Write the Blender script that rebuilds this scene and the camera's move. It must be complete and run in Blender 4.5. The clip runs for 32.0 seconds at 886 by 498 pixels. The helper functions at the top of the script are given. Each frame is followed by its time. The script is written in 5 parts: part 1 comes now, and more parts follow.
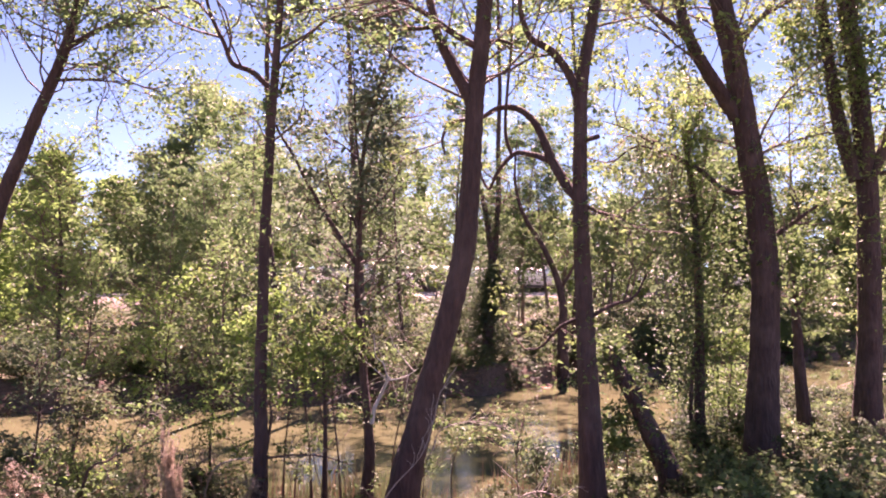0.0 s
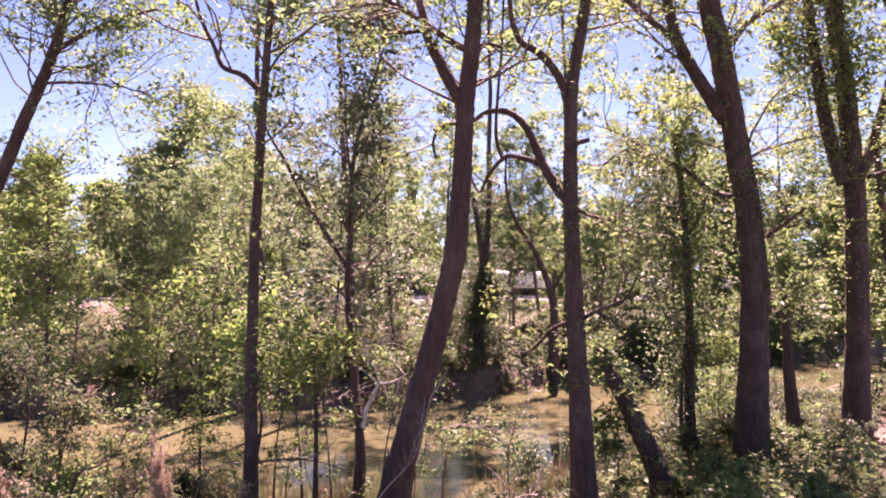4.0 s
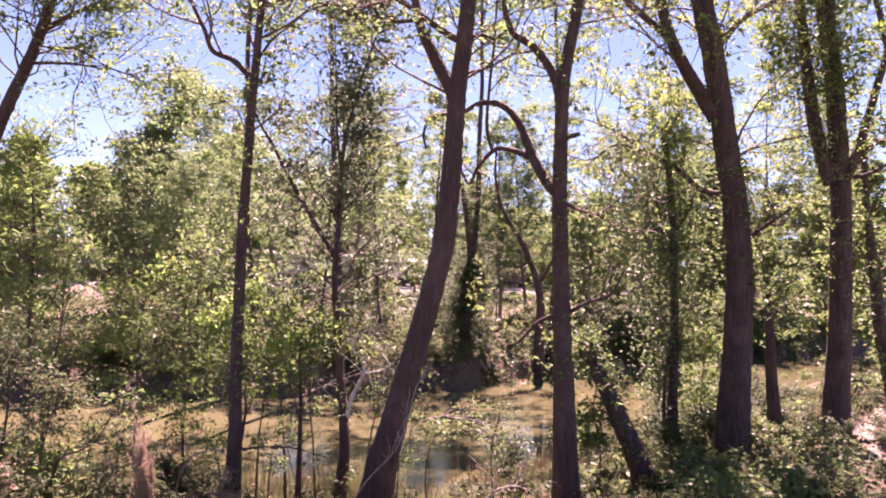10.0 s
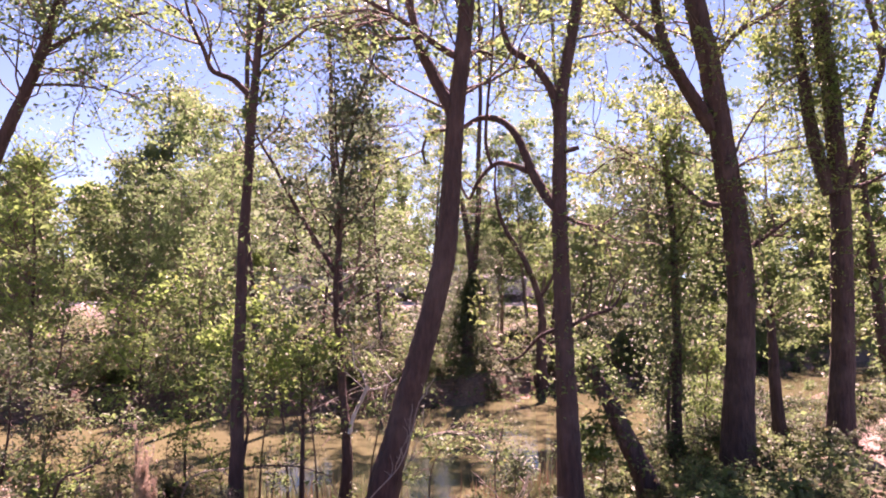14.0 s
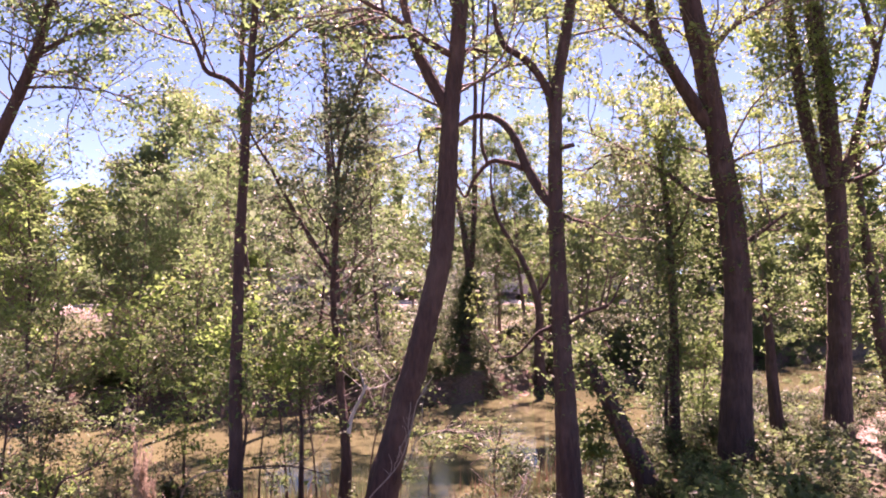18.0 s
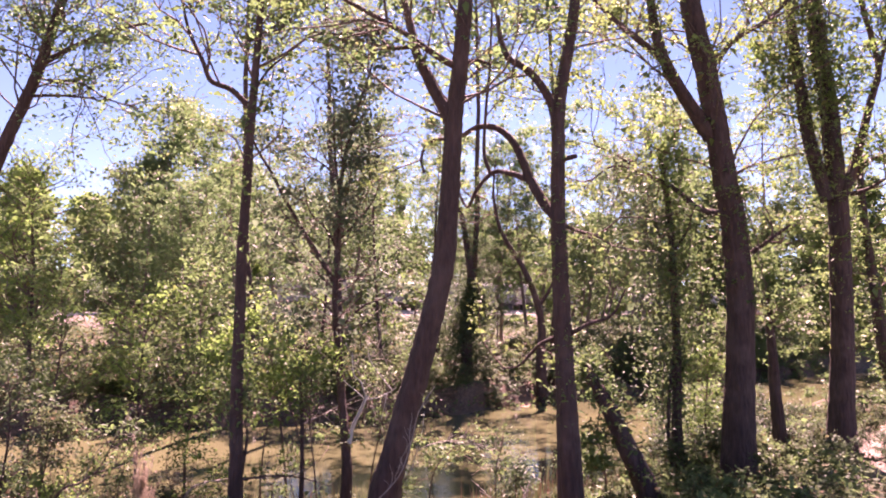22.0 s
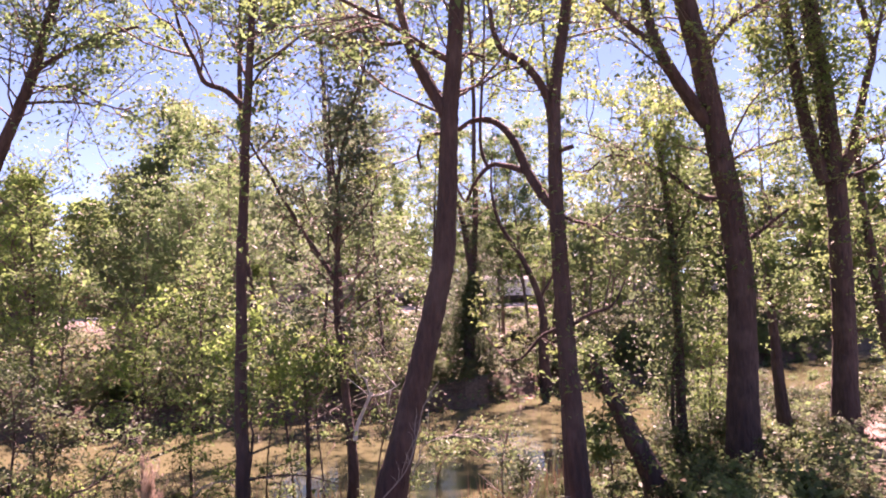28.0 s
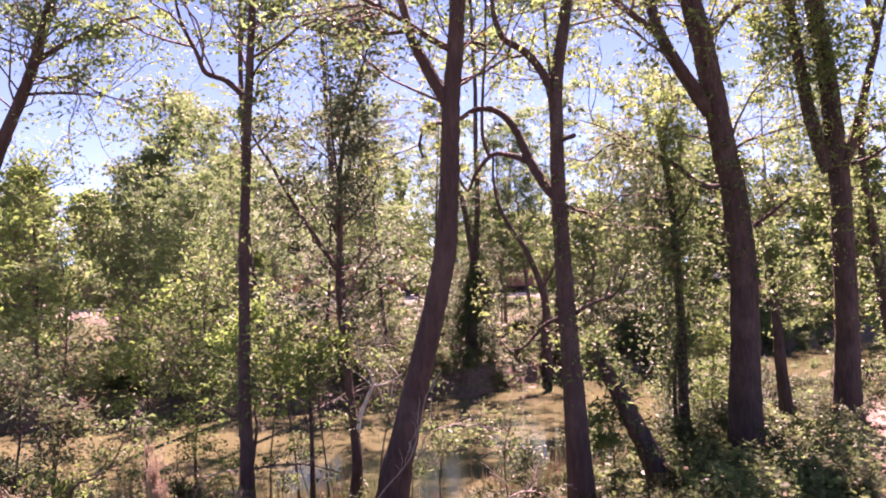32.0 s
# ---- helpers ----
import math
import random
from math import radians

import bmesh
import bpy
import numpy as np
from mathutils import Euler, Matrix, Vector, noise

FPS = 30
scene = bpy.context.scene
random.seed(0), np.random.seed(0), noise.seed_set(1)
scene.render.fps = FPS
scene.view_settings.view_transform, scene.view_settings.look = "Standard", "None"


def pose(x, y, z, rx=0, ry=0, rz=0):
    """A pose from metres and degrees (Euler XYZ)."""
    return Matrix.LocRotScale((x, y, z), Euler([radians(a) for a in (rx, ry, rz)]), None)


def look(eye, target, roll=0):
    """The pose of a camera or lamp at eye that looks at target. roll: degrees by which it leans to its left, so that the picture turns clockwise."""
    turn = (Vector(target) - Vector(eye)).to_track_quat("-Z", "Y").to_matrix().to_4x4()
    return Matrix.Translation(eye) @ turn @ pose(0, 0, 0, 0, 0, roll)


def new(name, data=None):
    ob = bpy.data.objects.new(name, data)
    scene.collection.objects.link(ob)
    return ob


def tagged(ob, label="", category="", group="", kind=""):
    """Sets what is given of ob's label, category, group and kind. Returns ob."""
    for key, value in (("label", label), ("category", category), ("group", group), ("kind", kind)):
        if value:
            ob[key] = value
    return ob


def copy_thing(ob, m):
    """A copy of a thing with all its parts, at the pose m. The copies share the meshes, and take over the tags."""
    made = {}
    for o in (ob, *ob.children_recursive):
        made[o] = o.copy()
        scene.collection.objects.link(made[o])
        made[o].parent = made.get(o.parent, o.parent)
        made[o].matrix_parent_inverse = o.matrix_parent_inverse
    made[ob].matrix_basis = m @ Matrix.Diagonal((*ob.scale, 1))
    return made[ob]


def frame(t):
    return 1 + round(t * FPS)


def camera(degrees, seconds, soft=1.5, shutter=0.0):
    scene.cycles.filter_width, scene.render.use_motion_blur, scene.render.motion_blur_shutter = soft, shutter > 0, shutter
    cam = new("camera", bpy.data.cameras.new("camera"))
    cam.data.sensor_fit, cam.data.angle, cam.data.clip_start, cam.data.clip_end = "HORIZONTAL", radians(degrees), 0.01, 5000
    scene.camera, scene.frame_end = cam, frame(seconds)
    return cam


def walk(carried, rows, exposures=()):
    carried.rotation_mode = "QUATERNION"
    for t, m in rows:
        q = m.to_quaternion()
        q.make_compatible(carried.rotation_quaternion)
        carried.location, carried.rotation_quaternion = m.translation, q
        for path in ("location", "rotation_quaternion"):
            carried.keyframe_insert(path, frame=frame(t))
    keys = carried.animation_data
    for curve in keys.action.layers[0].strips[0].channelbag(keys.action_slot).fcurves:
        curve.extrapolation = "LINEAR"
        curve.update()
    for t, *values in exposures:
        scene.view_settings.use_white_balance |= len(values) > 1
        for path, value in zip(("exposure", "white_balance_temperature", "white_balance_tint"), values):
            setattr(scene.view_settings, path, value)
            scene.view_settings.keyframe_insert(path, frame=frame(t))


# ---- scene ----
# ------------------------------------------------------------------ camera
cam = camera(64, 32.0, soft=1.95)
# seconds and the turn of the camera (degrees); it stands on the bank and only turns
PATH = [(0, 93.163, -0.216, 1.760), (0.5, 93.176, -0.192, 1.751), (1, 93.272, -0.182, 1.736), (1.5, 93.252, -0.201, 1.531),
        (2, 93.034, -0.197, 1.294), (2.5, 93.148, -0.114, 0.931), (3, 93.367, -0.311, 0.836), (3.5, 93.506, -0.017, 1.081),
        (5.5, 93.006, -0.457, 0.711), (6, 93.109, -0.352, 0.581), (6.5, 93.063, -0.198, 0.498), (7, 92.944, -0.228, 0.316),
        (7.5, 92.961, -0.598, 0.193), (8, 92.743, -0.923, 0.283), (8.5, 92.843, -0.955, 0.194), (9, 92.921, -1.198, -0.061),
        (9.5, 92.751, -1.324, -0.176), (10, 92.714, -1.278, 0.010), (10.5, 93.035, -1.157, 0.226), (11, 93.233, -1.137, 0.256),
        (11.5, 93.435, -1.343, 0.153), (12, 93.479, -1.122, -0.097), (12.5, 93.662, -0.626, -0.069), (13, 93.667, -0.416, -0.110),
        (13.5, 93.801, -0.481, 0.021), (14, 93.944, -0.492, 0.108), (14.5, 93.858, -0.417, 0.091), (16.5, 93.673, -0.016, -0.216),
        (17, 93.772, 0.124, -0.202), (17.5, 93.792, 0.218, -0.173), (18, 93.816, 0.170, -0.117), (18.5, 93.774, 0.107, -0.019),
        (19, 93.829, 0.088, 0.035), (19.5, 94.020, 0.027, 0.052), (20, 94.260, 0.054, -0.016), (20.5, 94.264, 0.075, -0.085),
        (21, 94.216, 0.017, -0.058), (21.5, 94.417, -0.173, -0.027), (22, 94.640, -0.191, 0.042), (22.5, 94.620, 0.433, 0.208),
        (23, 94.585, 0.794, 0.220), (23.5, 94.534, 1.571, 0.201), (24, 94.963, 1.283, 0.212), (24.5, 95.058, 1.218, 0.353),
        (25, 95.084, 1.019, 0.105), (25.5, 94.973, 1.181, -0.065), (27.5, 94.257, 1.000, 0.127), (28, 94.212, 1.577, 0.143),
        (28.5, 94.376, 1.695, 0.308), (29, 94.564, 1.344, 0.316), (29.5, 94.183, 1.115, 0.469), (30, 93.685, 1.504, 0.234),
        (30.5, 93.711, 1.563, 0.147), (31, 93.720, 1.694, 0.138), (31.5, 93.633, 1.650, 0.255), (32, 93.386, 1.805, 0.333)]
EYE = (0.0, 0.0, 4.1)
walk(cam, [(t, pose(*EYE, a, b, c)) for t, a, b, c in PATH], exposures=[(0, 2.63, 7450, 74), (32, 2.63, 7450, 74)])

# ------------------------------------------------------------------ light
SUN_UP, SUN_RIGHT = 53.5, 8.0
world = bpy.data.worlds.new("sky")
scene.world = world
world.use_nodes = True
wt = world.node_tree
sky = wt.nodes.new("ShaderNodeTexSky")
sky.sky_type, sky.sun_disc = "NISHITA", False
sky.sun_elevation, sky.sun_rotation = radians(SUN_UP), radians(SUN_RIGHT)
sky.air_density, sky.dust_density, sky.ozone_density, sky.altitude = 0.54, 0.0, 0.8, 2600
wt.nodes["Background"].inputs["Strength"].default_value = 0.067
clear = wt.nodes.new("ShaderNodeMix")
clear.data_type, clear.blend_type = "RGBA", "MULTIPLY"
clear.inputs[0].default_value, clear.inputs[7].default_value = 1.0, (0.73, 0.98, 0.86, 1)
wt.links.new(sky.outputs[0], clear.inputs[6])
wt.links.new(clear.outputs[2], wt.nodes["Background"].inputs["Color"])
sun = new("sun", bpy.data.lights.new("sun", "SUN"))
sun.data.energy, sun.data.angle, sun.data.color = 5.0, radians(0.55), (1.0, 0.93, 0.82)
_e, _a = radians(SUN_UP), radians(SUN_RIGHT)
sun.matrix_world = look((0, 0, 60), (-math.sin(_a) * math.cos(_e) * 10, -math.cos(_a) * math.cos(_e) * 10, 60 - math.sin(_e) * 10))


# ------------------------------------------------------------------ materials
def mat(name):
    m = bpy.data.materials.new(name)
    m.use_nodes = True
    return m, m.node_tree.nodes, m.node_tree.links, m.node_tree.nodes["Principled BSDF"]


def ramp(nodes, stops):
    r = nodes.new("ShaderNodeValToRGB")
    el = r.color_ramp.elements
    while len(el) < len(stops):
        el.new(0.5)
    for e, (p, c) in zip(el, stops):
        e.position, e.color = p, (*c, 1)
    return r


def noise_tex(nodes, links, scale, detail=4, rough=0.6, coord=None, stretch=None):
    n = nodes.new("ShaderNodeTexNoise")
    n.inputs["Scale"].default_value, n.inputs["Detail"].default_value, n.inputs["Roughness"].default_value = scale, detail, rough
    if coord is None:
        coord = nodes.new("ShaderNodeTexCoord").outputs["Object"]
    if stretch:
        mp = nodes.new("ShaderNodeMapping")
        mp.inputs["Scale"].default_value = stretch
        links.new(coord, mp.inputs[0])
        coord = mp.outputs[0]
    links.new(coord, n.inputs["Vector"])
    return n


def bump(nodes, links, height, strength, distance, bsdf):
    b = nodes.new("ShaderNodeBump")
    b.inputs["Strength"].default_value, b.inputs["Distance"].default_value = strength, distance
    links.new(height, b.inputs["Height"])
    links.new(b.outputs[0], bsdf.inputs["Normal"])


def leaf_material(name, dark, light, glow, through_light=0.5, gloss=0.5, brown=0.04):
    """A leaf: colour varies from leaf to leaf, with lit and shaded clumps painted in by noise; light shines through it.
    """
    m, n, l, b = mat(name)
    geo = n.new("ShaderNodeNewGeometry")
    cr = ramp(n, [(0.0, (0.2, 0.115, 0.06)), (brown, (0.17, 0.11, 0.055)), (brown + 0.02, dark), (0.55, [(a + c) / 2 for a, c in zip(dark, light)]), (1.0, light)])
    l.new(geo.outputs["Random Per Island"], cr.inputs[0])
    # noise multiplies dark hollows and sunlit clumps into the leaf colour
    patch = noise_tex(n, l, 1.3, 3)
    mixc = n.new("ShaderNodeMix")
    mixc.data_type, mixc.blend_type = "RGBA", "MULTIPLY"
    mixc.inputs[0].default_value = 0.7
    l.new(cr.outputs[0], mixc.inputs[6])
    clump_shade = ramp(n, [(0.32, (0.3, 0.36, 0.4)), (0.68, (1.4, 1.35, 1.05))])
    l.new(patch.outputs[0], clump_shade.inputs[0])
    l.new(clump_shade.outputs[0], mixc.inputs[7])
    l.new(mixc.outputs[2], b.inputs["Base Color"])
    b.inputs["Roughness"].default_value = gloss
    b.inputs["Specular IOR Level"].default_value = 0.26
    tr = n.new("ShaderNodeBsdfTranslucent")
    tint = n.new("ShaderNodeMix")
    tint.data_type, tint.blend_type = "RGBA", "MIX"
    tint.inputs[0].default_value = 0.5
    l.new(mixc.outputs[2], tint.inputs[6])
    tint.inputs[7].default_value = (*glow, 1)
    l.new(tint.outputs[2], tr.inputs["Color"])
    mx = n.new("ShaderNodeMixShader")
    mx.inputs[0].default_value = through_light
    l.new(b.outputs[0], mx.inputs[1])
    l.new(tr.outputs[0], mx.inputs[2])
    l.new(mx.outputs[0], n["Material Output"].inputs["Surface"])
    return m


def bark_material(name, dark, light, moss=0.0):
    m, n, l, b = mat(name)
    grain = noise_tex(n, l, 14, 6, 0.65, stretch=(1, 1, 0.22))
    plates = n.new("ShaderNodeTexVoronoi")
    plates.feature = "DISTANCE_TO_EDGE"
    plates.inputs["Scale"].default_value = 16
    mp = n.new("ShaderNodeMapping")
    mp.inputs["Scale"].default_value = (1, 1, 0.25)
    co = n.new("ShaderNodeTexCoord")
    l.new(co.outputs["Object"], mp.inputs[0])
    l.new(mp.outputs[0], plates.inputs["Vector"])
    cr = ramp(n, [(0.3, dark), (0.55, [(a + c) / 2 for a, c in zip(dark, light)]), (0.75, light)])
    l.new(grain.outputs[0], cr.inputs[0])
    col = cr.outputs[0]
    big = noise_tex(n, l, 1.6, 3)
    g = ramp(n, [(0.5, (0, 0, 0)), (0.68, (1, 1, 1))])
    l.new(big.outputs[0], g.inputs[0])
    mx = n.new("ShaderNodeMix")
    mx.data_type = "RGBA"
    sc = n.new("ShaderNodeMath")
    sc.operation = "MULTIPLY"
    sc.inputs[1].default_value = 0.35 + moss
    l.new(g.outputs[0], sc.inputs[0])
    l.new(sc.outputs[0], mx.inputs[0])
    l.new(col, mx.inputs[6])
    mx.inputs[7].default_value = (0.15, 0.15, 0.08, 1) if moss else (0.18, 0.12, 0.105, 1)
    l.new(mx.outputs[2], b.inputs["Base Color"])
    b.inputs["Roughness"].default_value = 0.9
    add = n.new("ShaderNodeMath")
    add.operation = "MULTIPLY_ADD"
    l.new(plates.outputs["Distance"], add.inputs[0])
    add.inputs[1].default_value = 1.6
    l.new(grain.outputs[0], add.inputs[2])
    bump(n, l, add.outputs[0], 0.9, 0.03, b)
    return m


def plain(name, color, rough=0.6, metal=0.0, wear=(0.1, 0.07, 0.05), worn=0.3, scale=3.0):
    """Paint or metal with stains at two sizes."""
    m, n, l, b = mat(name)
    big, fine = noise_tex(n, l, scale, 5, 0.7, stretch=(1, 1, 0.4)), noise_tex(n, l, scale * 14, 3)
    g = ramp(n, [(0.48, (0, 0, 0)), (0.72, (1, 1, 1))])
    l.new(big.outputs[0], g.inputs[0])
    sc = n.new("ShaderNodeMath")
    sc.operation = "MULTIPLY"
    sc.inputs[1].default_value = worn
    l.new(g.outputs[0], sc.inputs[0])
    mx = n.new("ShaderNodeMix")
    mx.data_type = "RGBA"
    l.new(sc.outputs[0], mx.inputs[0])
    mx.inputs[6].default_value, mx.inputs[7].default_value = (*color, 1), (*wear, 1)
    l.new(mx.outputs[2], b.inputs["Base Color"])
    b.inputs["Roughness"].default_value, b.inputs["Metallic"].default_value = rough, metal
    bump(n, l, fine.outputs[0], 0.15, 0.01, b)
    return m


def ground_material():
    m, n, l, b = mat("leaf_litter")
    fine, mid, big = noise_tex(n, l, 22, 6, 0.7), noise_tex(n, l, 2.2, 4), noise_tex(n, l, 0.35, 3)
    litter = ramp(n, [(0.3, (0.045, 0.031, 0.022)), (0.5, (0.115, 0.078, 0.054)), (0.74, (0.19, 0.135, 0.096))])
    l.new(fine.outputs[0], litter.inputs[0])
    grass = ramp(n, [(0.3, (0.03, 0.05, 0.015)), (0.7, (0.095, 0.13, 0.042))])
    l.new(fine.outputs[0], grass.inputs[0])
    mask = ramp(n, [(0.47, (0, 0, 0)), (0.6, (1, 1, 1))])
    mul = n.new("ShaderNodeMath")
    mul.operation = "MULTIPLY_ADD"
    l.new(mid.outputs[0], mul.inputs[0])
    mul.inputs[1].default_value = 0.5
    l.new(big.outputs[0], mul.inputs[2])
    mul2 = n.new("ShaderNodeMath")
    mul2.operation = "MULTIPLY"
    l.new(mul.outputs[0], mul2.inputs[0])
    mul2.inputs[1].default_value = 0.72
    l.new(mul2.outputs[0], mask.inputs[0])
    mx = n.new("ShaderNodeMix")
    mx.data_type = "RGBA"
    l.new(mask.outputs[0], mx.inputs[0])
    l.new(litter.outputs[0], mx.inputs[6])
    l.new(grass.outputs[0], mx.inputs[7])
    soil = ramp(n, [(0.3, (0.05, 0.032, 0.024)), (0.52, (0.125, 0.08, 0.058)), (0.75, (0.24, 0.165, 0.125))])
    rough_soil = noise_tex(n, l, 6, 6, 0.75, stretch=(1, 1, 2.2))
    l.new(rough_soil.outputs[0], soil.inputs[0])
    geo, up = n.new("ShaderNodeNewGeometry"), n.new("ShaderNodeSeparateXYZ")
    l.new(geo.outputs["True Normal"], up.inputs[0])
    steep = ramp(n, [(0.72, (1, 1, 1)), (0.9, (0, 0, 0))])          # bare soil where the bank is steep
    l.new(up.outputs["Z"], steep.inputs[0])
    bank = n.new("ShaderNodeMix")
    bank.data_type = "RGBA"
    l.new(steep.outputs[0], bank.inputs[0])
    l.new(mx.outputs[2], bank.inputs[6])
    l.new(soil.outputs[0], bank.inputs[7])
    l.new(bank.outputs[2], b.inputs["Base Color"])
    b.inputs["Roughness"].default_value = 0.95
    bump(n, l, fine.outputs[0], 0.8, 0.05, b)
    return m


def soil_material(name, dark, light, scale=5.0):
    m, n, l, b = mat(name)
    fine, big = noise_tex(n, l, scale * 5, 6, 0.7), noise_tex(n, l, scale * 0.25, 4)
    add = n.new("ShaderNodeMath")
    add.operation = "ADD"
    l.new(fine.outputs[0], add.inputs[0])
    l.new(big.outputs[0], add.inputs[1])
    half = n.new("ShaderNodeMath")
    half.operation = "MULTIPLY"
    half.inputs[1].default_value = 0.5
    l.new(add.outputs[0], half.inputs[0])
    cr = ramp(n, [(0.36, dark), (0.64, light)])
    l.new(half.outputs[0], cr.inputs[0])
    l.new(cr.outputs[0], b.inputs["Base Color"])
    b.inputs["Roughness"].default_value = 0.95
    bump(n, l, fine.outputs[0], 0.7, 0.06, b)
    return m


def water_material():
    m, n, l, b = mat("muddy_water")
    big = noise_tex(n, l, 0.16, 4)
    cr = ramp(n, [(0.35, (0.082, 0.085, 0.043)), (0.65, (0.134, 0.132, 0.067))])
    l.new(big.outputs[0], cr.inputs[0])
    l.new(cr.outputs[0], b.inputs["Base Color"])
    b.inputs["Roughness"].default_value = 0.025
    b.inputs["IOR"].default_value = 1.46
    rip = noise_tex(n, l, 5.0, 3, 0.5, stretch=(0.6, 1.4, 1))
    bump(n, l, rip.outputs[0], 0.22, 0.02, b)
    return m


BARK = bark_material("dark_bark", (0.034, 0.018, 0.016), (0.106, 0.058, 0.051))
BARK_GREY = bark_material("grey_bark", (0.1, 0.068, 0.058), (0.29, 0.21, 0.18))
DEADWOOD = bark_material("bleached_deadwood", (0.38, 0.345, 0.31), (0.72, 0.68, 0.62))
PALE_TWIG = bark_material("pale_twig_bark", (0.2, 0.165, 0.14), (0.46, 0.4, 0.35))
TWIG = bark_material("twig_bark", (0.07, 0.045, 0.038), (0.2, 0.135, 0.11))
LEAF_BRIGHT = leaf_material("bright_leaf", (0.05, 0.108, 0.03), (0.185, 0.295, 0.085), (0.31, 0.5, 0.135), 0.5)
LEAF_MID = leaf_material("green_leaf", (0.038, 0.08, 0.029), (0.132, 0.208, 0.078), (0.25, 0.39, 0.14), 0.46)
LEAF_DARK = leaf_material("dark_leaf", (0.03, 0.055, 0.031), (0.095, 0.135, 0.075), (0.19, 0.28, 0.13), 0.42)
LEAF_BRONZE = leaf_material("young_leaf", (0.045, 0.093, 0.036), (0.142, 0.234, 0.094), (0.262, 0.425, 0.165), 0.48, brown=0.025)
LEAF_FRESH = leaf_material("fresh_leaf", (0.05, 0.09, 0.034), (0.15, 0.225, 0.09), (0.29, 0.425, 0.165), 0.48)
LEAF_CEDAR = leaf_material("grey_green_leaf", (0.036, 0.062, 0.043), (0.115, 0.16, 0.108), (0.21, 0.3, 0.17), 0.46, brown=0.02)
LEAF_YELLOW = leaf_material("yellow_green_leaf", (0.056, 0.098, 0.034), (0.172, 0.248, 0.088), (0.31, 0.435, 0.145), 0.5, brown=0.02)
LITTER = leaf_material("fallen_leaf", (0.075, 0.042, 0.031), (0.18, 0.108, 0.08), (0.2, 0.12, 0.085), 0.3)
LEAF_LOW = leaf_material("undergrowth_leaf", (0.036, 0.054, 0.024), (0.09, 0.118, 0.052), (0.165, 0.22, 0.1), 0.42, gloss=0.7, brown=0.07)
DRY = leaf_material("dry_stalk", (0.27, 0.195, 0.145), (0.54, 0.43, 0.345), (0.56, 0.45, 0.36), 0.35)
GROUND = ground_material()
CLAY = soil_material("red_clay", (0.1, 0.079, 0.066), (0.25, 0.198, 0.166))
BANK_CLAY = soil_material("bank_clay", (0.26, 0.14, 0.1), (0.52, 0.33, 0.25))
PATH_SOIL = soil_material("path_soil", (0.15, 0.102, 0.078), (0.3, 0.225, 0.18))
BALLAST = soil_material("ballast_stone", (0.25, 0.22, 0.2), (0.62, 0.57, 0.53), 9)
WATER = water_material()
TANK_WHITE = plain("white_tank_paint", (0.82, 0.79, 0.74), 0.35, worn=0.25)
TANK_BLACK = plain("black_tank_paint", (0.03, 0.03, 0.035), 0.8, wear=(0.12, 0.1, 0.09), worn=0.5)
HOPPER_GREY = plain("grey_hopper_paint", (0.3, 0.3, 0.315), 0.5, wear=(0.2, 0.17, 0.15), worn=0.5)
HOPPER_PALE = plain("pale_hopper_paint", (0.6, 0.58, 0.55), 0.5, wear=(0.25, 0.2, 0.16), worn=0.4)
HOPPER_DARK = plain("dark_hopper_paint", (0.16, 0.14, 0.15), 0.55, wear=(0.22, 0.14, 0.1), worn=0.5)
RUST = plain("rust_brown_paint", (0.26, 0.1, 0.075), 0.7, wear=(0.2, 0.1, 0.07), worn=0.6)
BROWN = plain("dark_brown_paint", (0.1, 0.055, 0.042), 0.7, wear=(0.16, 0.09, 0.07), worn=0.5)
STEEL = plain("dark_running_gear", (0.05, 0.045, 0.045), 0.6, 0.4, wear=(0.14, 0.09, 0.06), worn=0.6)
RAIL = plain("rail_steel", (0.3, 0.26, 0.24), 0.35, 0.9, worn=0.5)


# ------------------------------------------------------------------ mesh helpers
def np_mesh(name, verts, faces, smooth=False):
    """A mesh from arrays: verts (n, 3), faces (m, k), all of k corners."""
    me = bpy.data.meshes.new(name)
    verts, faces = np.asarray(verts, np.float32), np.asarray(faces, np.int32)
    m, k = faces.shape
    me.vertices.add(len(verts))
    me.vertices.foreach_set("co", verts.ravel())
    me.loops.add(m * k)
    me.loops.foreach_set("vertex_index", faces.ravel())
    me.polygons.add(m)
    me.polygons.foreach_set("loop_start", np.arange(0, m * k, k, dtype=np.int32))
    if smooth:
        me.polygons.foreach_set("use_smooth", np.ones(m, bool))
    me.update(calc_edges=True)
    return me


def put(name, me, material, parent=None, label=""):
    if material is not None and not me.materials:
        me.materials.append(material)
    ob = new(name, me)
    ob.parent = parent
    return tagged(ob, label)


def part(name, bm, material, parent, label=""):
    me = bpy.data.meshes.new(name)
    bm.to_mesh(me)
    bm.free()
    return put(name, me, material, parent, label)


def thing(name, label, category, group="", at=(0, 0, 0)):
    ob = new(name)
    ob.empty_display_size = 0.2
    ob.location = at
    return tagged(ob, label, category, group)


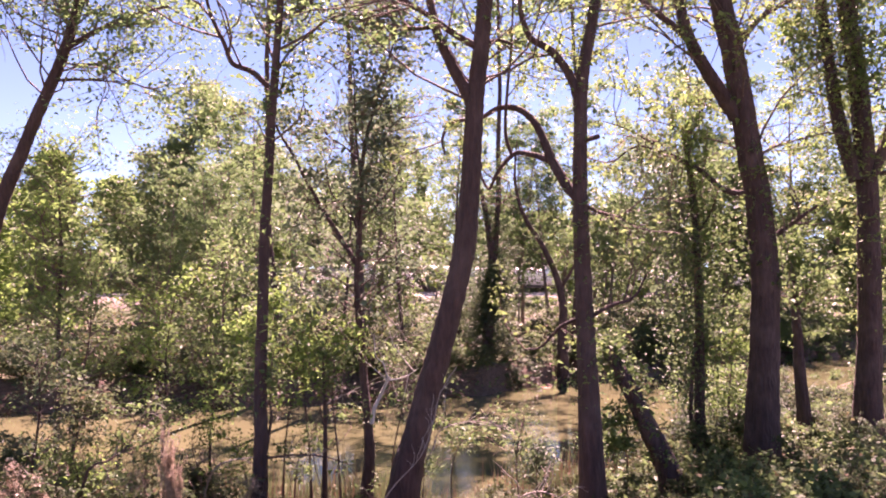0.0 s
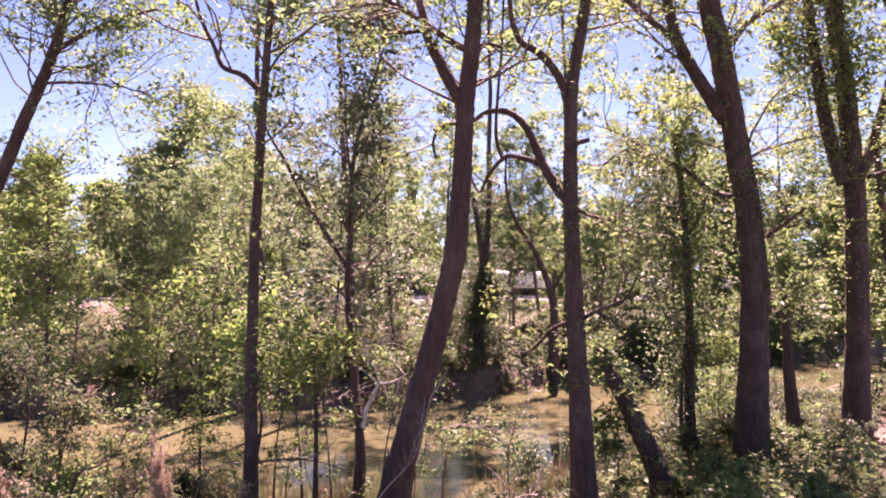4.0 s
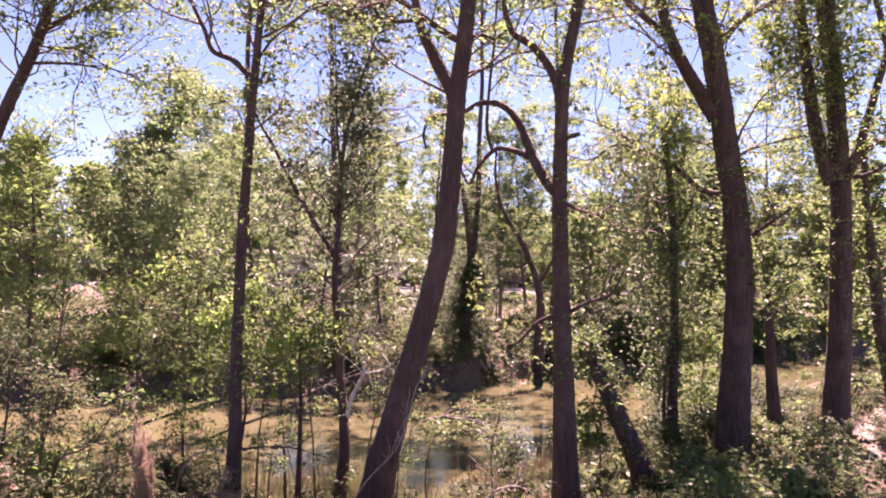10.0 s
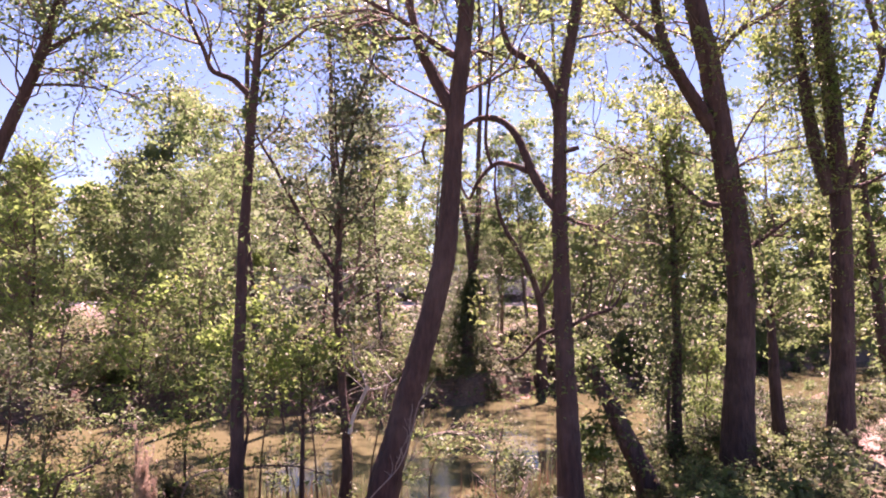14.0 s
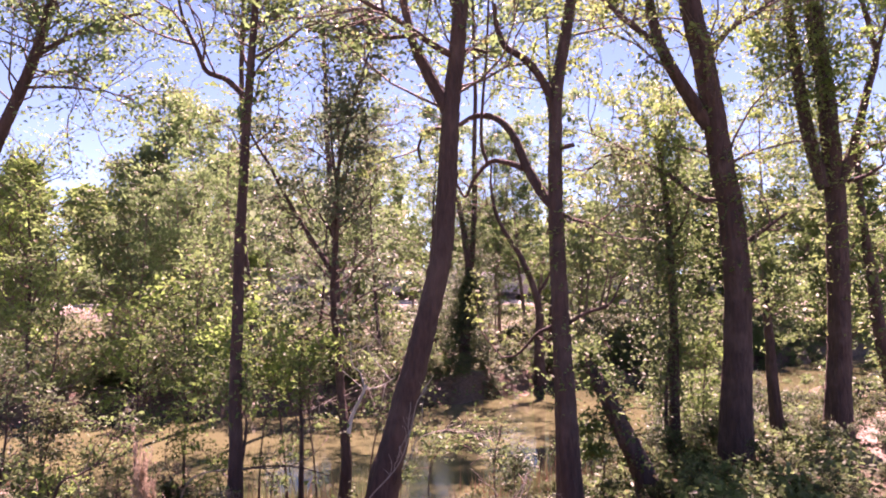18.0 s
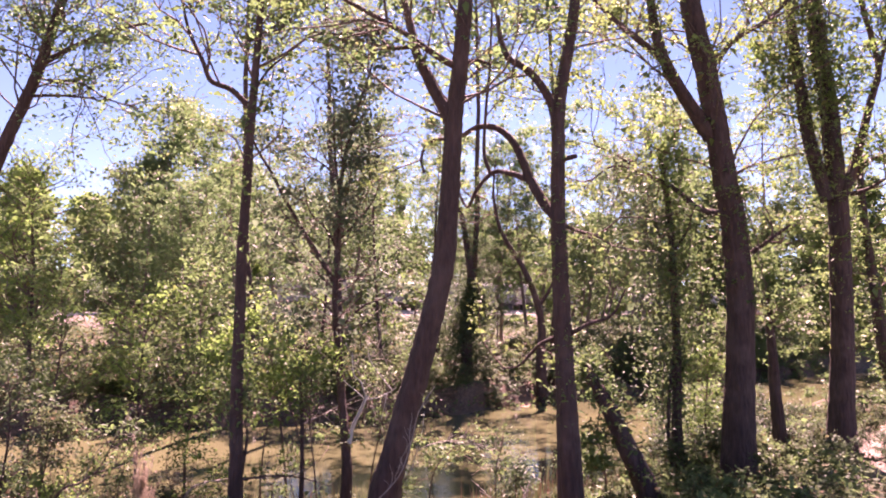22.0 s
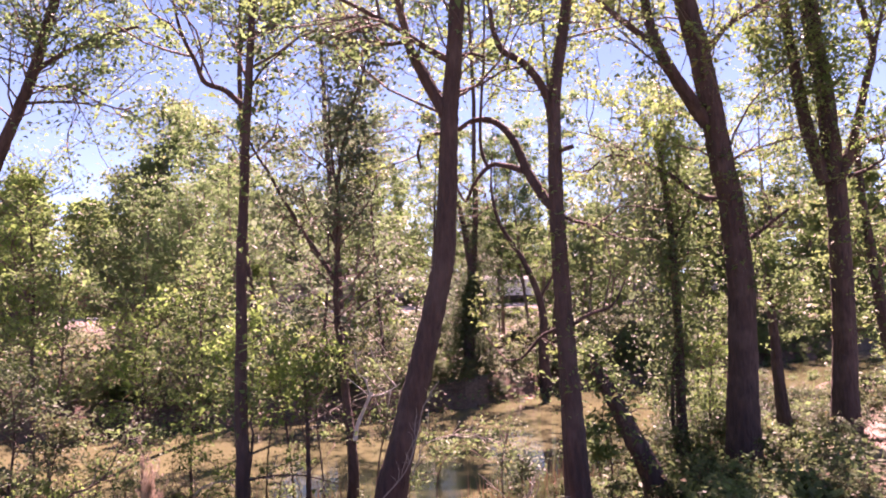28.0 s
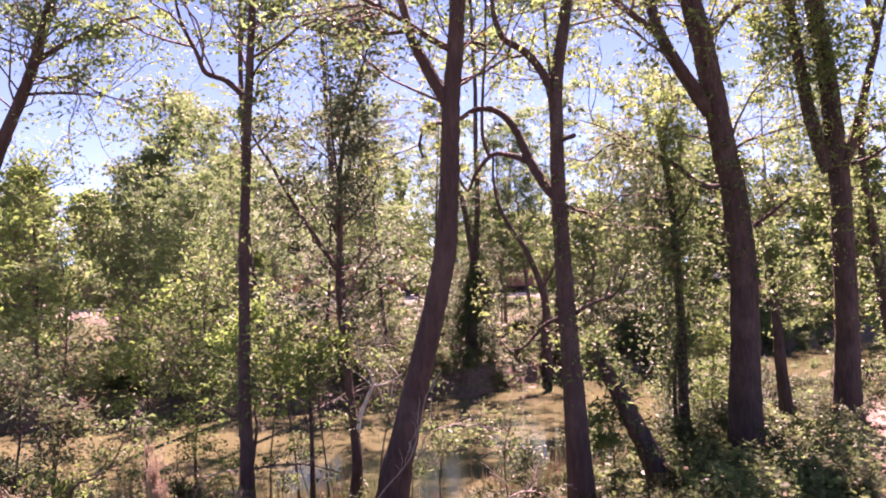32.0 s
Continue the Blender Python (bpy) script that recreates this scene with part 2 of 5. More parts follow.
def smooth_path(pts, radii, steps):
    """A rounded line through the given places, with the radius along it."""
    p, r = np.array(pts, float), np.array(radii, float)
    if len(p) < 3:
        s = np.linspace(0, 1, steps + 1)[:, None]
        return p[0] + (p[-1] - p[0]) * s, r[0] + (r[-1] - r[0]) * s[:, 0]
    q = np.vstack([2 * p[0] - p[1], p, 2 * p[-1] - p[-2]])
    out, rad = [], []
    for i in range(len(p) - 1):
        a, b, c, d = q[i:i + 4]
        for s in np.linspace(0, 1, steps, endpoint=False):
            out.append(0.5 * (2 * b + (c - a) * s + (2 * a - 5 * b + 4 * c - d) * s * s + (3 * b - a - 3 * c + d) * s ** 3))
            rad.append(r[i] + (r[i + 1] - r[i]) * s)
    out.append(p[-1])
    rad.append(r[-1])
    return np.array(out), np.array(rad)


def tube(path, rad, seg, rng=None, rough=0.0):
    """Rings round a line: verts and quads; ends closed to a point by the last small ring."""
    n = len(path)
    tan = np.gradient(path, axis=0)
    tan /= np.linalg.norm(tan, axis=1)[:, None] + 1e-9
    ref = np.where(np.abs(tan[:, 2:3]) > 0.9, np.array([[1.0, 0, 0]]), np.array([[0, 0, 1.0]]))
    u = np.cross(ref, tan)
    for i in range(1, n):
        w = u[i - 1] - tan[i] * np.dot(u[i - 1], tan[i])
        if np.linalg.norm(w) > 1e-4:
            u[i] = w
    u /= np.linalg.norm(u, axis=1)[:, None] + 1e-9
    v = np.cross(tan, u)
    a = np.linspace(0, 2 * math.pi, seg, endpoint=False)
    rr = rad[:, None] * np.ones((1, seg))
    if rough and rng is not None:
        lobes = 1 + 0.09 * np.cos(3 * a + 1.0)[None] + 0.05 * np.cos(5 * a + 2.2)[None]
        rr = rr * lobes * (1 + rough * rng.standard_normal((n, seg)))
    co = path[:, None] + rr[..., None] * (np.cos(a)[None, :, None] * u[:, None] + np.sin(a)[None, :, None] * v[:, None])
    i, j = np.meshgrid(np.arange(n - 1), np.arange(seg), indexing="ij")
    k = (j + 1) % seg
    faces = np.stack([i * seg + j, i * seg + k, (i + 1) * seg + k, (i + 1) * seg + j], -1).reshape(-1, 4)
    return co.reshape(-1, 3), faces


def join(pieces):
    vs, fs, off = [], [], 0
    for v, f in pieces:
        vs.append(v)
        fs.append(f + off)
        off += len(v)
    return np.vstack(vs), np.vstack(fs)


def unit(v):
    return v / (np.linalg.norm(v, axis=-1, keepdims=True) + 1e-9)


def leaf_cloud(rng, centres, per, spread, size, droop=0.3, shape=6):
    """Leaves round the given places, each a bent blade of its own turn and size."""
    c = np.repeat(np.asarray(centres, float), per, axis=0)
    n = len(c)
    c = c + rng.standard_normal((n, 3)) * np.array([spread, spread, spread * 0.5])
    way = rng.standard_normal((n, 3))
    way[:, 2] = way[:, 2] * 0.45 - droop * 0.8
    way = unit(way)
    up = rng.standard_normal((n, 3)) * 0.5 + np.array([0, 0, 0.9])
    side = unit(np.cross(way, up))
    up = np.cross(side, way)
    s = size * 1.08 * np.exp(rng.normal(0, 0.36, n))[:, None]
    if shape == 4:
        verts = np.stack([c - way * s * 0.5, c + side * s * 0.34 - up * s * 0.06, c + way * s * 0.6 - up * s * 0.12, c - side * s * 0.34 - up * s * 0.06], 1)
        faces = np.arange(n * 4).reshape(n, 4)
        return verts.reshape(-1, 3), faces
    verts = np.stack([c - way * s * 0.5, c - way * s * 0.2 + side * s * 0.33 + up * s * 0.1, c + way * s * 0.2 + side * s * 0.22 + up * s * 0.06,
                      c + way * s * 0.68 - up * s * 0.14, c + way * s * 0.2 - side * s * 0.22 + up * s * 0.06, c - way * s * 0.2 - side * s * 0.33 + up * s * 0.1], 1)
    b = np.arange(n)[:, None] * 6
    faces = np.concatenate([b + np.array([[0, 1, 2, 3]]), b + np.array([[0, 3, 4, 5]])], 0)
    return verts.reshape(-1, 3), faces


def clumped(rng, spots, size, keep):
    """Leaf places drawn together into clumps with gaps between them."""
    p = np.asarray(spots, float)
    if len(p) < 20:
        return p
    way = unit(rng.standard_normal((5, 3))) * (6.283 / (size * np.exp(rng.normal(0, 0.3, (5, 1)))))
    n = np.sin(p @ way.T + rng.random(5) * 6.283).sum(1)
    return p[n >= np.quantile(n, 1 - keep)]


def wander(rng, p, d, length, steps, rise, jitter):
    """A line that grows from p along d, bending and rising."""
    pts, d = [np.array(p, float)], unit(np.array(d, float))
    for _ in range(steps):
        d = unit(d + rng.standard_normal(3) * jitter + np.array([0, 0, rise]))
        pts.append(pts[-1] + d * length / steps)
    return np.array(pts)


def branch_out(rng, line, r0, count, length, from_s=0.2, rise=0.06, sub=4, seg=4, twigs=True):
    """Side branches and twigs along a line. Gives tubes and the places of leaf clusters."""
    tubes, tips = [], []
    n = len(line)
    for _ in range(count):
        s = from_s + (1 - from_s) * rng.random()
        i = min(int(s * (n - 1)), n - 2)
        p = line[i] + (line[i + 1] - line[i]) * rng.random()
        along = unit(line[i + 1] - line[i])
        d = rng.standard_normal(3)
        d = unit(d - along * np.dot(d, along)) * 0.9 + along * 0.55 + np.array([0, 0, 0.15])
        ln = length * (1.15 - 0.6 * s) * (0.6 + 0.8 * rng.random())
        w = wander(rng, p, d, ln, 5, rise, 0.3)
        r = min(r0 * 0.4, 0.006 + 0.007 * ln)
        tubes.append(tube(w, np.linspace(r, 0.004, len(w)), seg))
        for _ in range(sub):
            k = rng.integers(1, 5)
            d2 = unit(w[k + 1] - w[k]) * 0.7 + rng.standard_normal(3) * 0.6
            t = wander(rng, w[k], d2, ln * 0.42, 3, rise * 0.5, 0.25)
            if twigs:
                tubes.append(tube(t, np.linspace(min(r * 0.5, 0.012), 0.003, 4), 3))
            tips += [t[1], t[2], t[3]]
        tips += [w[3], w[4], w[5]]
    return tubes, tips


# ------------------------------------------------------------------ the lie of the land
NEAR_X = [-200, -40, -15, -6.6, 0, 3, 6.6, 15.5, 30, 60, 300]
NEAR_Y = [-30, 6, 12.2, 13.6, 13.5, 15.6, 21.5, 30, 42, 66, 250]
FAR_X = [-200, -40, -15, -9, -1.7, 1.6, 9, 21.8, 35, 60, 300]
FAR_Y = [-15, 17, 22.6, 24.0, 25.8, 28.5, 34, 43.5, 54, 76, 262]
TRACK_MID, TRACK_WAY = np.array([0.0, 117.0]), np.array([0.826, 0.564])
RAIL_TOP = 3.45


def smoothstep(a, b, x):
    s = np.clip((x - a) / (b - a), 0, 1)
    return s * s * (3 - 2 * s)


def ground_height(x, y):
    x, y = np.asarray(x, float), np.asarray(y, float)
    wob = 0.35 * np.sin(x * 0.9 + 1) + 0.25 * np.sin(x * 2.3)
    near = (np.interp(x, NEAR_X, NEAR_Y) + wob - y) * 0.85
    far = (y - np.interp(x, FAR_X, FAR_Y) + wob + 0.12 * np.sin(x * 4.7 + 1.3 * y)) * 0.8
    z = np.full(np.broadcast(x, y).shape, -0.6)
    bumps = 0.08 * np.sin(x * 1.7) * np.cos(y * 1.3) + 0.05 * np.sin(x * 4.1 + y * 3.3)
    wide = 6.2 - 3.6 * smoothstep(2.5, 6.5, x)
    z = z + (1.9 - 0.62 * smoothstep(15, 22, y) * smoothstep(6, 10, x)) * smoothstep(-0.42 * wide, wide, near) + (1.15 * smoothstep(10, 1, y) + bumps) * smoothstep(0, 2, near)
    z = z + 1.6 * smoothstep(-0.45, 1.15, far) + bumps * smoothstep(0, 2, far)
    e = np.abs((x - TRACK_MID[0]) * TRACK_WAY[1] - (y - TRACK_MID[1]) * TRACK_WAY[0])
    return z + 1.85 * smoothstep(8.5, 4.2, e) + 14 * smoothstep(260, 1500, np.hypot(x, y))


def rest(x, y):
    return float(ground_height(x, y))


def grid_axis(fine_a, fine_b, step, far):
    mid = np.arange(fine_a, fine_b + step / 2, step)
    out = np.cumsum(step * 1.22 ** np.arange(1, 40))
    out = out[out < far]
    return np.concatenate([(fine_a - out)[::-1], mid, fine_b + out])


gx, gy = grid_axis(-26, 26, 0.35, 2500), grid_axis(-3, 46, 0.35, 2500)
X, Y = np.meshgrid(gx, gy)
Z = ground_height(X, Y)
idx = np.arange(X.size).reshape(X.shape)
quads = np.stack([idx[:-1, :-1], idx[:-1, 1:], idx[1:, 1:], idx[1:, :-1]], -1).reshape(-1, 4)
put("ground", np_mesh("ground", np.stack([X, Y, Z], -1).reshape(-1, 3), quads, True), GROUND)
tagged(bpy.data.objects["ground"], "wooded creek bank with brown leaf litter and grass", "ground", kind="structure")

# creek surface: a strip that follows both banks and dips under them
sx = np.concatenate([np.linspace(-200, -30, 12), np.linspace(-28, 60, 120), np.linspace(70, 300, 12)])
ny, fy = np.interp(sx, NEAR_X, NEAR_Y) - 1.0, np.interp(sx, FAR_X, FAR_Y) + 1.0
rows_w = [np.stack([sx, ny + (fy - ny) * s, np.zeros_like(sx)], -1) for s in np.linspace(0, 1, 8)]
wv = np.stack(rows_w, 0)
wi = np.arange(wv.shape[0] * wv.shape[1]).reshape(wv.shape[:2])
wq = np.stack([wi[:-1, :-1], wi[:-1, 1:], wi[1:, 1:], wi[1:, :-1]], -1).reshape(-1, 4)
put("water", np_mesh("water", wv.reshape(-1, 3), wq, True), WATER)
tagged(bpy.data.objects["water"], "muddy tan creek water with calm reflecting surface", "water", kind="structure")


# ------------------------------------------------------------------ railway
def on_track(s, off=0.0, z=0.0):
    p = TRACK_MID + TRACK_WAY * s + np.array([TRACK_WAY[1], -TRACK_WAY[0]]) * off
    return (float(p[0]), float(p[1]), z)


TRACK_TURN = math.degrees(math.atan2(TRACK_WAY[1], TRACK_WAY[0]))


def sweep(name, profile, s0, s1, n, material, label, category):
    """A long body along the track: profile of (across, height); across grows towards the creek."""
    ss = np.linspace(s0, s1, n)
    rng = np.random.default_rng(5)
    v = np.array([[on_track(s, a + (rng.normal(0, 0.06)), h + rng.normal(0, 0.02)) for a, h in profile] for s in ss])
    i = np.arange(v.shape[0] * v.shape[1]).reshape(v.shape[:2])
    q = np.stack([i[:-1, :-1], i[:-1, 1:], i[1:, 1:], i[1:, :-1]], -1).reshape(-1, 4)
    ob = put(name, np_mesh(name, v.reshape(-1, 3), q, False), material)
    return tagged(ob, label, category, kind="structure")


sweep("embankment", [(-10, 0.7), (-4.4, 2.9), (4.4, 2.9), (7.0, 1.9), (9.6, 0.75)], -260, 420, 300, CLAY, "bare red clay railway embankment", "embankment")
sweep("ballast", [(-3.4, 2.8), (-2.0, 3.2), (2.0, 3.2), (3.4, 2.8)], -260, 420, 300, BALLAST, "pale crushed stone ballast under the track", "ballast")
for side in (-0.75, 0.75):
    rail = thing("rail", "worn steel railway rail on ballast", "rail", "rails", on_track(80, side, 3.28))
    rail.rotation_euler = (0, 0, radians(TRACK_TURN))
    bm = bmesh.new()
    for w, a, b in ((0.075, 0.0, 0.02), (0.012, 0.02, 0.12), (0.037, 0.12, 0.17)):
        bmesh.ops.create_cube(bm, size=1, matrix=Matrix.Translation((0, 0, (a + b) / 2)) @ Matrix.Diagonal((640, w * 2, b - a, 1)))
    part("rail_body", bm, RAIL, rail)


def block(bm, x, y, z, sx_, sy_, sz_, bev=0.0):
    r = bmesh.ops.create_cube(bm, size=1, matrix=Matrix.Translation((x, y, z)) @ Matrix.Diagonal((sx_, sy_, sz_, 1)))
    if bev:
        es = list({e for v in r["verts"] for e in v.link_edges})
        bmesh.ops.bevel(bm, geom=es, offset=bev, segments=1, affect="EDGES")


def rod(bm, a, b, r, seg=8):
    a, b = Vector(a), Vector(b)
    d = b - a
    m = Matrix.Translation((a + b) / 2) @ d.to_track_quat("Z", "Y").to_matrix().to_4x4()
    bmesh.ops.create_cone(bm, cap_ends=True, segments=seg, radius1=r, radius2=r, depth=d.length, matrix=m)


def one(fn, *a):
    bm = bmesh.new()
    fn(bm, *a)
    return bm


def running_gear(car, length):
    """Two trucks with wheels, and the couplers."""
    for sgn in (-1, 1):
        cx = sgn * (length / 2 - 2.4)
        bm = bmesh.new()
        for y in (-1.0, 1.0):
            block(bm, cx, y, 0.62, 2.2, 0.16, 0.3, 0.05)
            block(bm, cx, y, 0.45, 0.7, 0.2, 0.3, 0.04)
        block(bm, cx, 0, 0.7, 0.4, 2.2, 0.3)
        truck = part("truck", bm, STEEL, car)
        for wx in (-0.88, 0.88):
            bm = bmesh.new()
            for y in (-0.75, 0.75):
                rod(bm, (cx + wx, y - 0.07, 0.44), (cx + wx, y + 0.07, 0.44), 0.44, 18)
            rod(bm, (cx + wx, -0.9, 0.44), (cx + wx, 0.9, 0.44), 0.08, 8)
            part("wheelset", bm, STEEL, truck)
        bm = bmesh.new()
        block(bm, sgn * (length / 2 + 0.2), 0, 0.85, 0.9, 0.28, 0.28, 0.05)
        part("coupler", bm, STEEL, car)


def ladder(car, x, y, z0, z1):
    bm = bmesh.new()
    for dx in (-0.2, 0.2):
        rod(bm, (x + dx, y, z0), (x + dx, y, z1), 0.025, 6)
    k = int((z1 - z0) / 0.35)
    for i in range(k + 1):
        z = z0 + (z1 - z0) * i / max(k, 1)
        rod(bm, (x - 0.2, y, z), (x + 0.2, y, z), 0.018, 5)
    part("ladder", bm, STEEL, car)


def tank_car(paint, label, length):
    car = thing("tank_car", label, "railway car", "freight train cars")
    bl, r, zc = length - 1.6, 1.5, 2.75
    prof = [(-bl / 2, 0.05), (-bl / 2 + 0.06, 0.6), (-bl / 2 + 0.22, 1.1), (-bl / 2 + 0.5, 1.4), (-bl / 2 + 0.85, r), (bl / 2 - 0.85, r), (bl / 2 - 0.5, 1.4), (bl / 2 - 0.22, 1.1), (bl / 2 - 0.06, 0.6), (bl / 2, 0.05)]
    v, f = tube(np.array([(x, 0, zc) for x, _ in prof]), np.array([q for _, q in prof]), 32)
    put("tank", np_mesh("tank", v, f, True), paint, car)
    bm = bmesh.new()
    rod(bm, (0, 0, zc + r - 0.1), (0, 0, zc + r + 0.28), 0.42, 18)
    rod(bm, (0, 0, zc + r + 0.28), (0, 0, zc + r + 0.36), 0.47, 18)
    part("manway", bm, paint, car)
    bm = bmesh.new()
    for y in (-0.75, 0.75):
        block(bm, 0, y, zc + r * 0.88 + 0.12, 3.2, 0.5, 0.05)
        for x in (-1.5, -0.5, 0.5, 1.5):
            rod(bm, (x, y * 1.25, zc + r * 0.85), (x, y * 1.25, zc + r + 0.55), 0.022, 5)
        rod(bm, (-1.5, y * 1.25, zc + r + 0.55), (1.5, y * 1.25, zc + r + 0.55), 0.022, 5)
    part("walkway", bm, STEEL, car)
    for x in (-bl * 0.3, bl * 0.3):
        bm = bmesh.new()
        v, f = tube(np.array([(x - 0.05, 0, zc), (x + 0.05, 0, zc)]), np.array([r + 0.012, r + 0.012]), 32)
        bm.free()
        put("band", np_mesh("band", v, f, True), paint, car)
        put("saddle", np_mesh("saddle", *join([tube(np.array([(x - 0.4, 0, 1.25), (x + 0.4, 0, 1.25)]), np.array([0.55, 0.55]), 8)])), STEEL, car)
    part("sill", one(block, 0, 0, 1.0, length - 0.6, 0.6, 0.36, 0.04), STEEL, car)
    for y in (-1.45, 1.45):
        ladder(car, 0, y, 1.0, zc + r * 0.9)
        part("side_rail", one(rod, (-length / 2 + 0.6, y, 1.05), (length / 2 - 0.6, y, 1.05), 0.05, 6), STEEL, car)
    running_gear(car, length)
    return car


def hopper_car(paint, label, length, roof_paint):
    car = thing("covered_hopper_car", label, "railway car", "freight train cars")
    bl, w = length - 1.5, 1.55
    bm = bmesh.new()
    ring = lambda x, z0: [bm.verts.new(p) for p in ((x, -w, z0), (x, w, z0), (x, w, 4.2), (x, 1.15, 4.55), (x, -1.15, 4.55), (x, -w, 4.2))]
    rs = [ring(-bl / 2, 3.0), ring(-bl / 2 + 1.7, 1.35), ring(bl / 2 - 1.7, 1.35), ring(bl / 2, 3.0)]
    for a, b in zip(rs, rs[1:]):
        for i in range(6):
            bm.faces.new((a[i], a[(i + 1) % 6], b[(i + 1) % 6], b[i]))
    bm.faces.new(rs[0][::-1])
    bm.faces.new(rs[-1])
    bmesh.ops.recalc_face_normals(bm, faces=bm.faces)
    part("body", bm, paint, car)
    n = 15
    for i in range(n):
        x = -bl / 2 + 0.3 + (bl - 0.6) * i / (n - 1)
        z0 = 3.0 - 1.65 * min(1, (x + bl / 2) / 1.7, (bl / 2 - x) / 1.7)
        for y in (-w, w):
            part("side_rib", one(block, x, y * 1.018, (z0 + 4.2) / 2, 0.09, 0.08, 4.2 - z0), paint, car)
    bm = bmesh.new()
    block(bm, 0, 0, 4.6, bl - 0.6, 0.6, 0.12, 0.03)
    block(bm, 0, 0.85, 4.63, bl, 0.32, 0.05)
    block(bm, 0, -0.85, 4.63, bl, 0.32, 0.05)
    part("roof_walk", bm, roof_paint, car, "pale roof walkway")
    for x in (-bl * 0.33, -bl * 0.11, bl * 0.11, bl * 0.33):
        part("hatch", one(block, x, 0, 4.7, 1.6, 0.75, 0.1, 0.03), roof_paint, car)
    for x in (-bl * 0.28, 0, bl * 0.28):
        bm = bmesh.new()
        bmesh.ops.create_cone(bm, cap_ends=True, segments=4, radius1=0.55, radius2=1.9, depth=0.95, matrix=Matrix.Translation((x, 0, 0.95)) @ Matrix.Rotation(radians(45), 4, "Z"))
        part("outlet", bm, STEEL, car)
    part("sill", one(block, 0, 0, 1.0, length - 0.5, 0.5, 0.3, 0.03), STEEL, car)
    for sgn in (-1, 1):
        ladder(car, sgn * (bl / 2 - 0.3), -w - 0.1, 1.0, 4.5)
        part("end_post", one(block, sgn * (bl / 2 - 0.05), 0, 2.0, 0.15, 2.6, 2.0), paint, car)
    running_gear(car, length)
    return car


def gondola_car(paint, label, length, top=3.9):
    car = thing("open_hopper_car", label, "railway car", "freight train cars")
    bl, w, z0 = length - 1.4, 1.55, 1.15
    for y in (-w, w):
        part("side", one(block, 0, y, (z0 + top) / 2, bl, 0.08, top - z0), paint, car)
        part("top_rail", one(block, 0, y, top, bl + 0.1, 0.2, 0.16, 0.03), paint, car)
        for i in range(12):
            part("stake", one(block, -bl / 2 + 0.25 + (bl - 0.5) * i / 11, y * 1.05, (z0 + top) / 2, 0.14, 0.13, top - z0, 0.02), paint, car)
    for sgn in (-1, 1):
        part("end_wall", one(block, sgn * bl / 2, 0, (z0 + top) / 2, 0.09, 2 * w, top - z0), paint, car)
        ladder(car, sgn * (bl / 2 - 0.5), -w - 0.14, 1.0, top)
    part("floor", one(block, 0, 0, z0, bl, 2 * w, 0.15), STEEL, car)
    rng = np.random.default_rng(8)
    xs, ys = np.linspace(-bl / 2 + 0.1, bl / 2 - 0.1, 24), np.linspace(-w + 0.08, w - 0.08, 7)
    gx_, gy_ = np.meshgrid(xs, ys)
    gz_ = top - 0.45 + 0.4 * (1 - (gy_ / w) ** 2) + rng.normal(0, 0.08, gx_.shape)
    k = np.arange(gx_.size).reshape(gx_.shape)
    q = np.stack([k[:-1, :-1], k[:-1, 1:], k[1:, 1:], k[1:, :-1]], -1).reshape(-1, 4)
    put("load", np_mesh("load", np.stack([gx_, gy_, gz_], -1).reshape(-1, 3), q), STEEL, car, "dark loose load")
    part("sill", one(block, 0, 0, 0.95, length - 0.5, 0.5, 0.3, 0.03), STEEL, car)
    running_gear(car, length)
    return car


SPEED, S_MARK = 12.8, -7.06
kinds = {
    "white": (tank_car(TANK_WHITE, "white cylindrical tank car with stained sides", 17.4), 17.9),
    "black": (tank_car(TANK_BLACK, "black cylindrical tank car with dusty sides", 16.1), 16.64),
    "brown": (gondola_car(BROWN, "dark brown open-topped gondola car", 16.8, 3.3), 17.3),
    "short": (tank_car(TANK_WHITE, "short white tank car with stained sides", 15.0), 15.6),
    "grey": (hopper_car(HOPPER_GREY, "grey covered hopper car with ribbed sides", 16.9, HOPPER_PALE), 17.4),
    "pale": (hopper_car(HOPPER_PALE, "pale grey covered hopper car with ribbed sides", 16.9, TANK_WHITE), 17.4),
    "dark": (hopper_car(HOPPER_DARK, "dark grey covered hopper car with ribbed sides", 18.0, HOPPER_GREY), 18.6),
    "rust": (gondola_car(RUST, "rust-red open hopper car with heaped load", 15.0, 4.0), 15.4),
}
TRAIN = []          # a car and how far along the track its middle stands at the start
seq = ["white"] * 9 + ["black"] * 4 + ["brown", "short"] + ["grey"] * 10 + ["pale"] * 2 + ["dark"] * 2 + ["rust"] * 7
lead = S_MARK - SPEED * 2.95 + 9 * 17.9
used = set()
for k in seq:
    proto, pitch = kinds[k]
    s = lead - pitch / 2
    lead -= pitch
    car = proto if k not in used else copy_thing(proto, Matrix.Identity(4))
    used.add(k)
    TRAIN.append((car, s))


# ------------------------------------------------------------------ trees
def taper(pts, r0, r1):
    p = np.array(pts, float)
    d = np.concatenate([[0], np.cumsum(np.linalg.norm(np.diff(p, axis=0), axis=1))])
    return r0 + (r1 - r0) * (d / d[-1]) ** 0.9


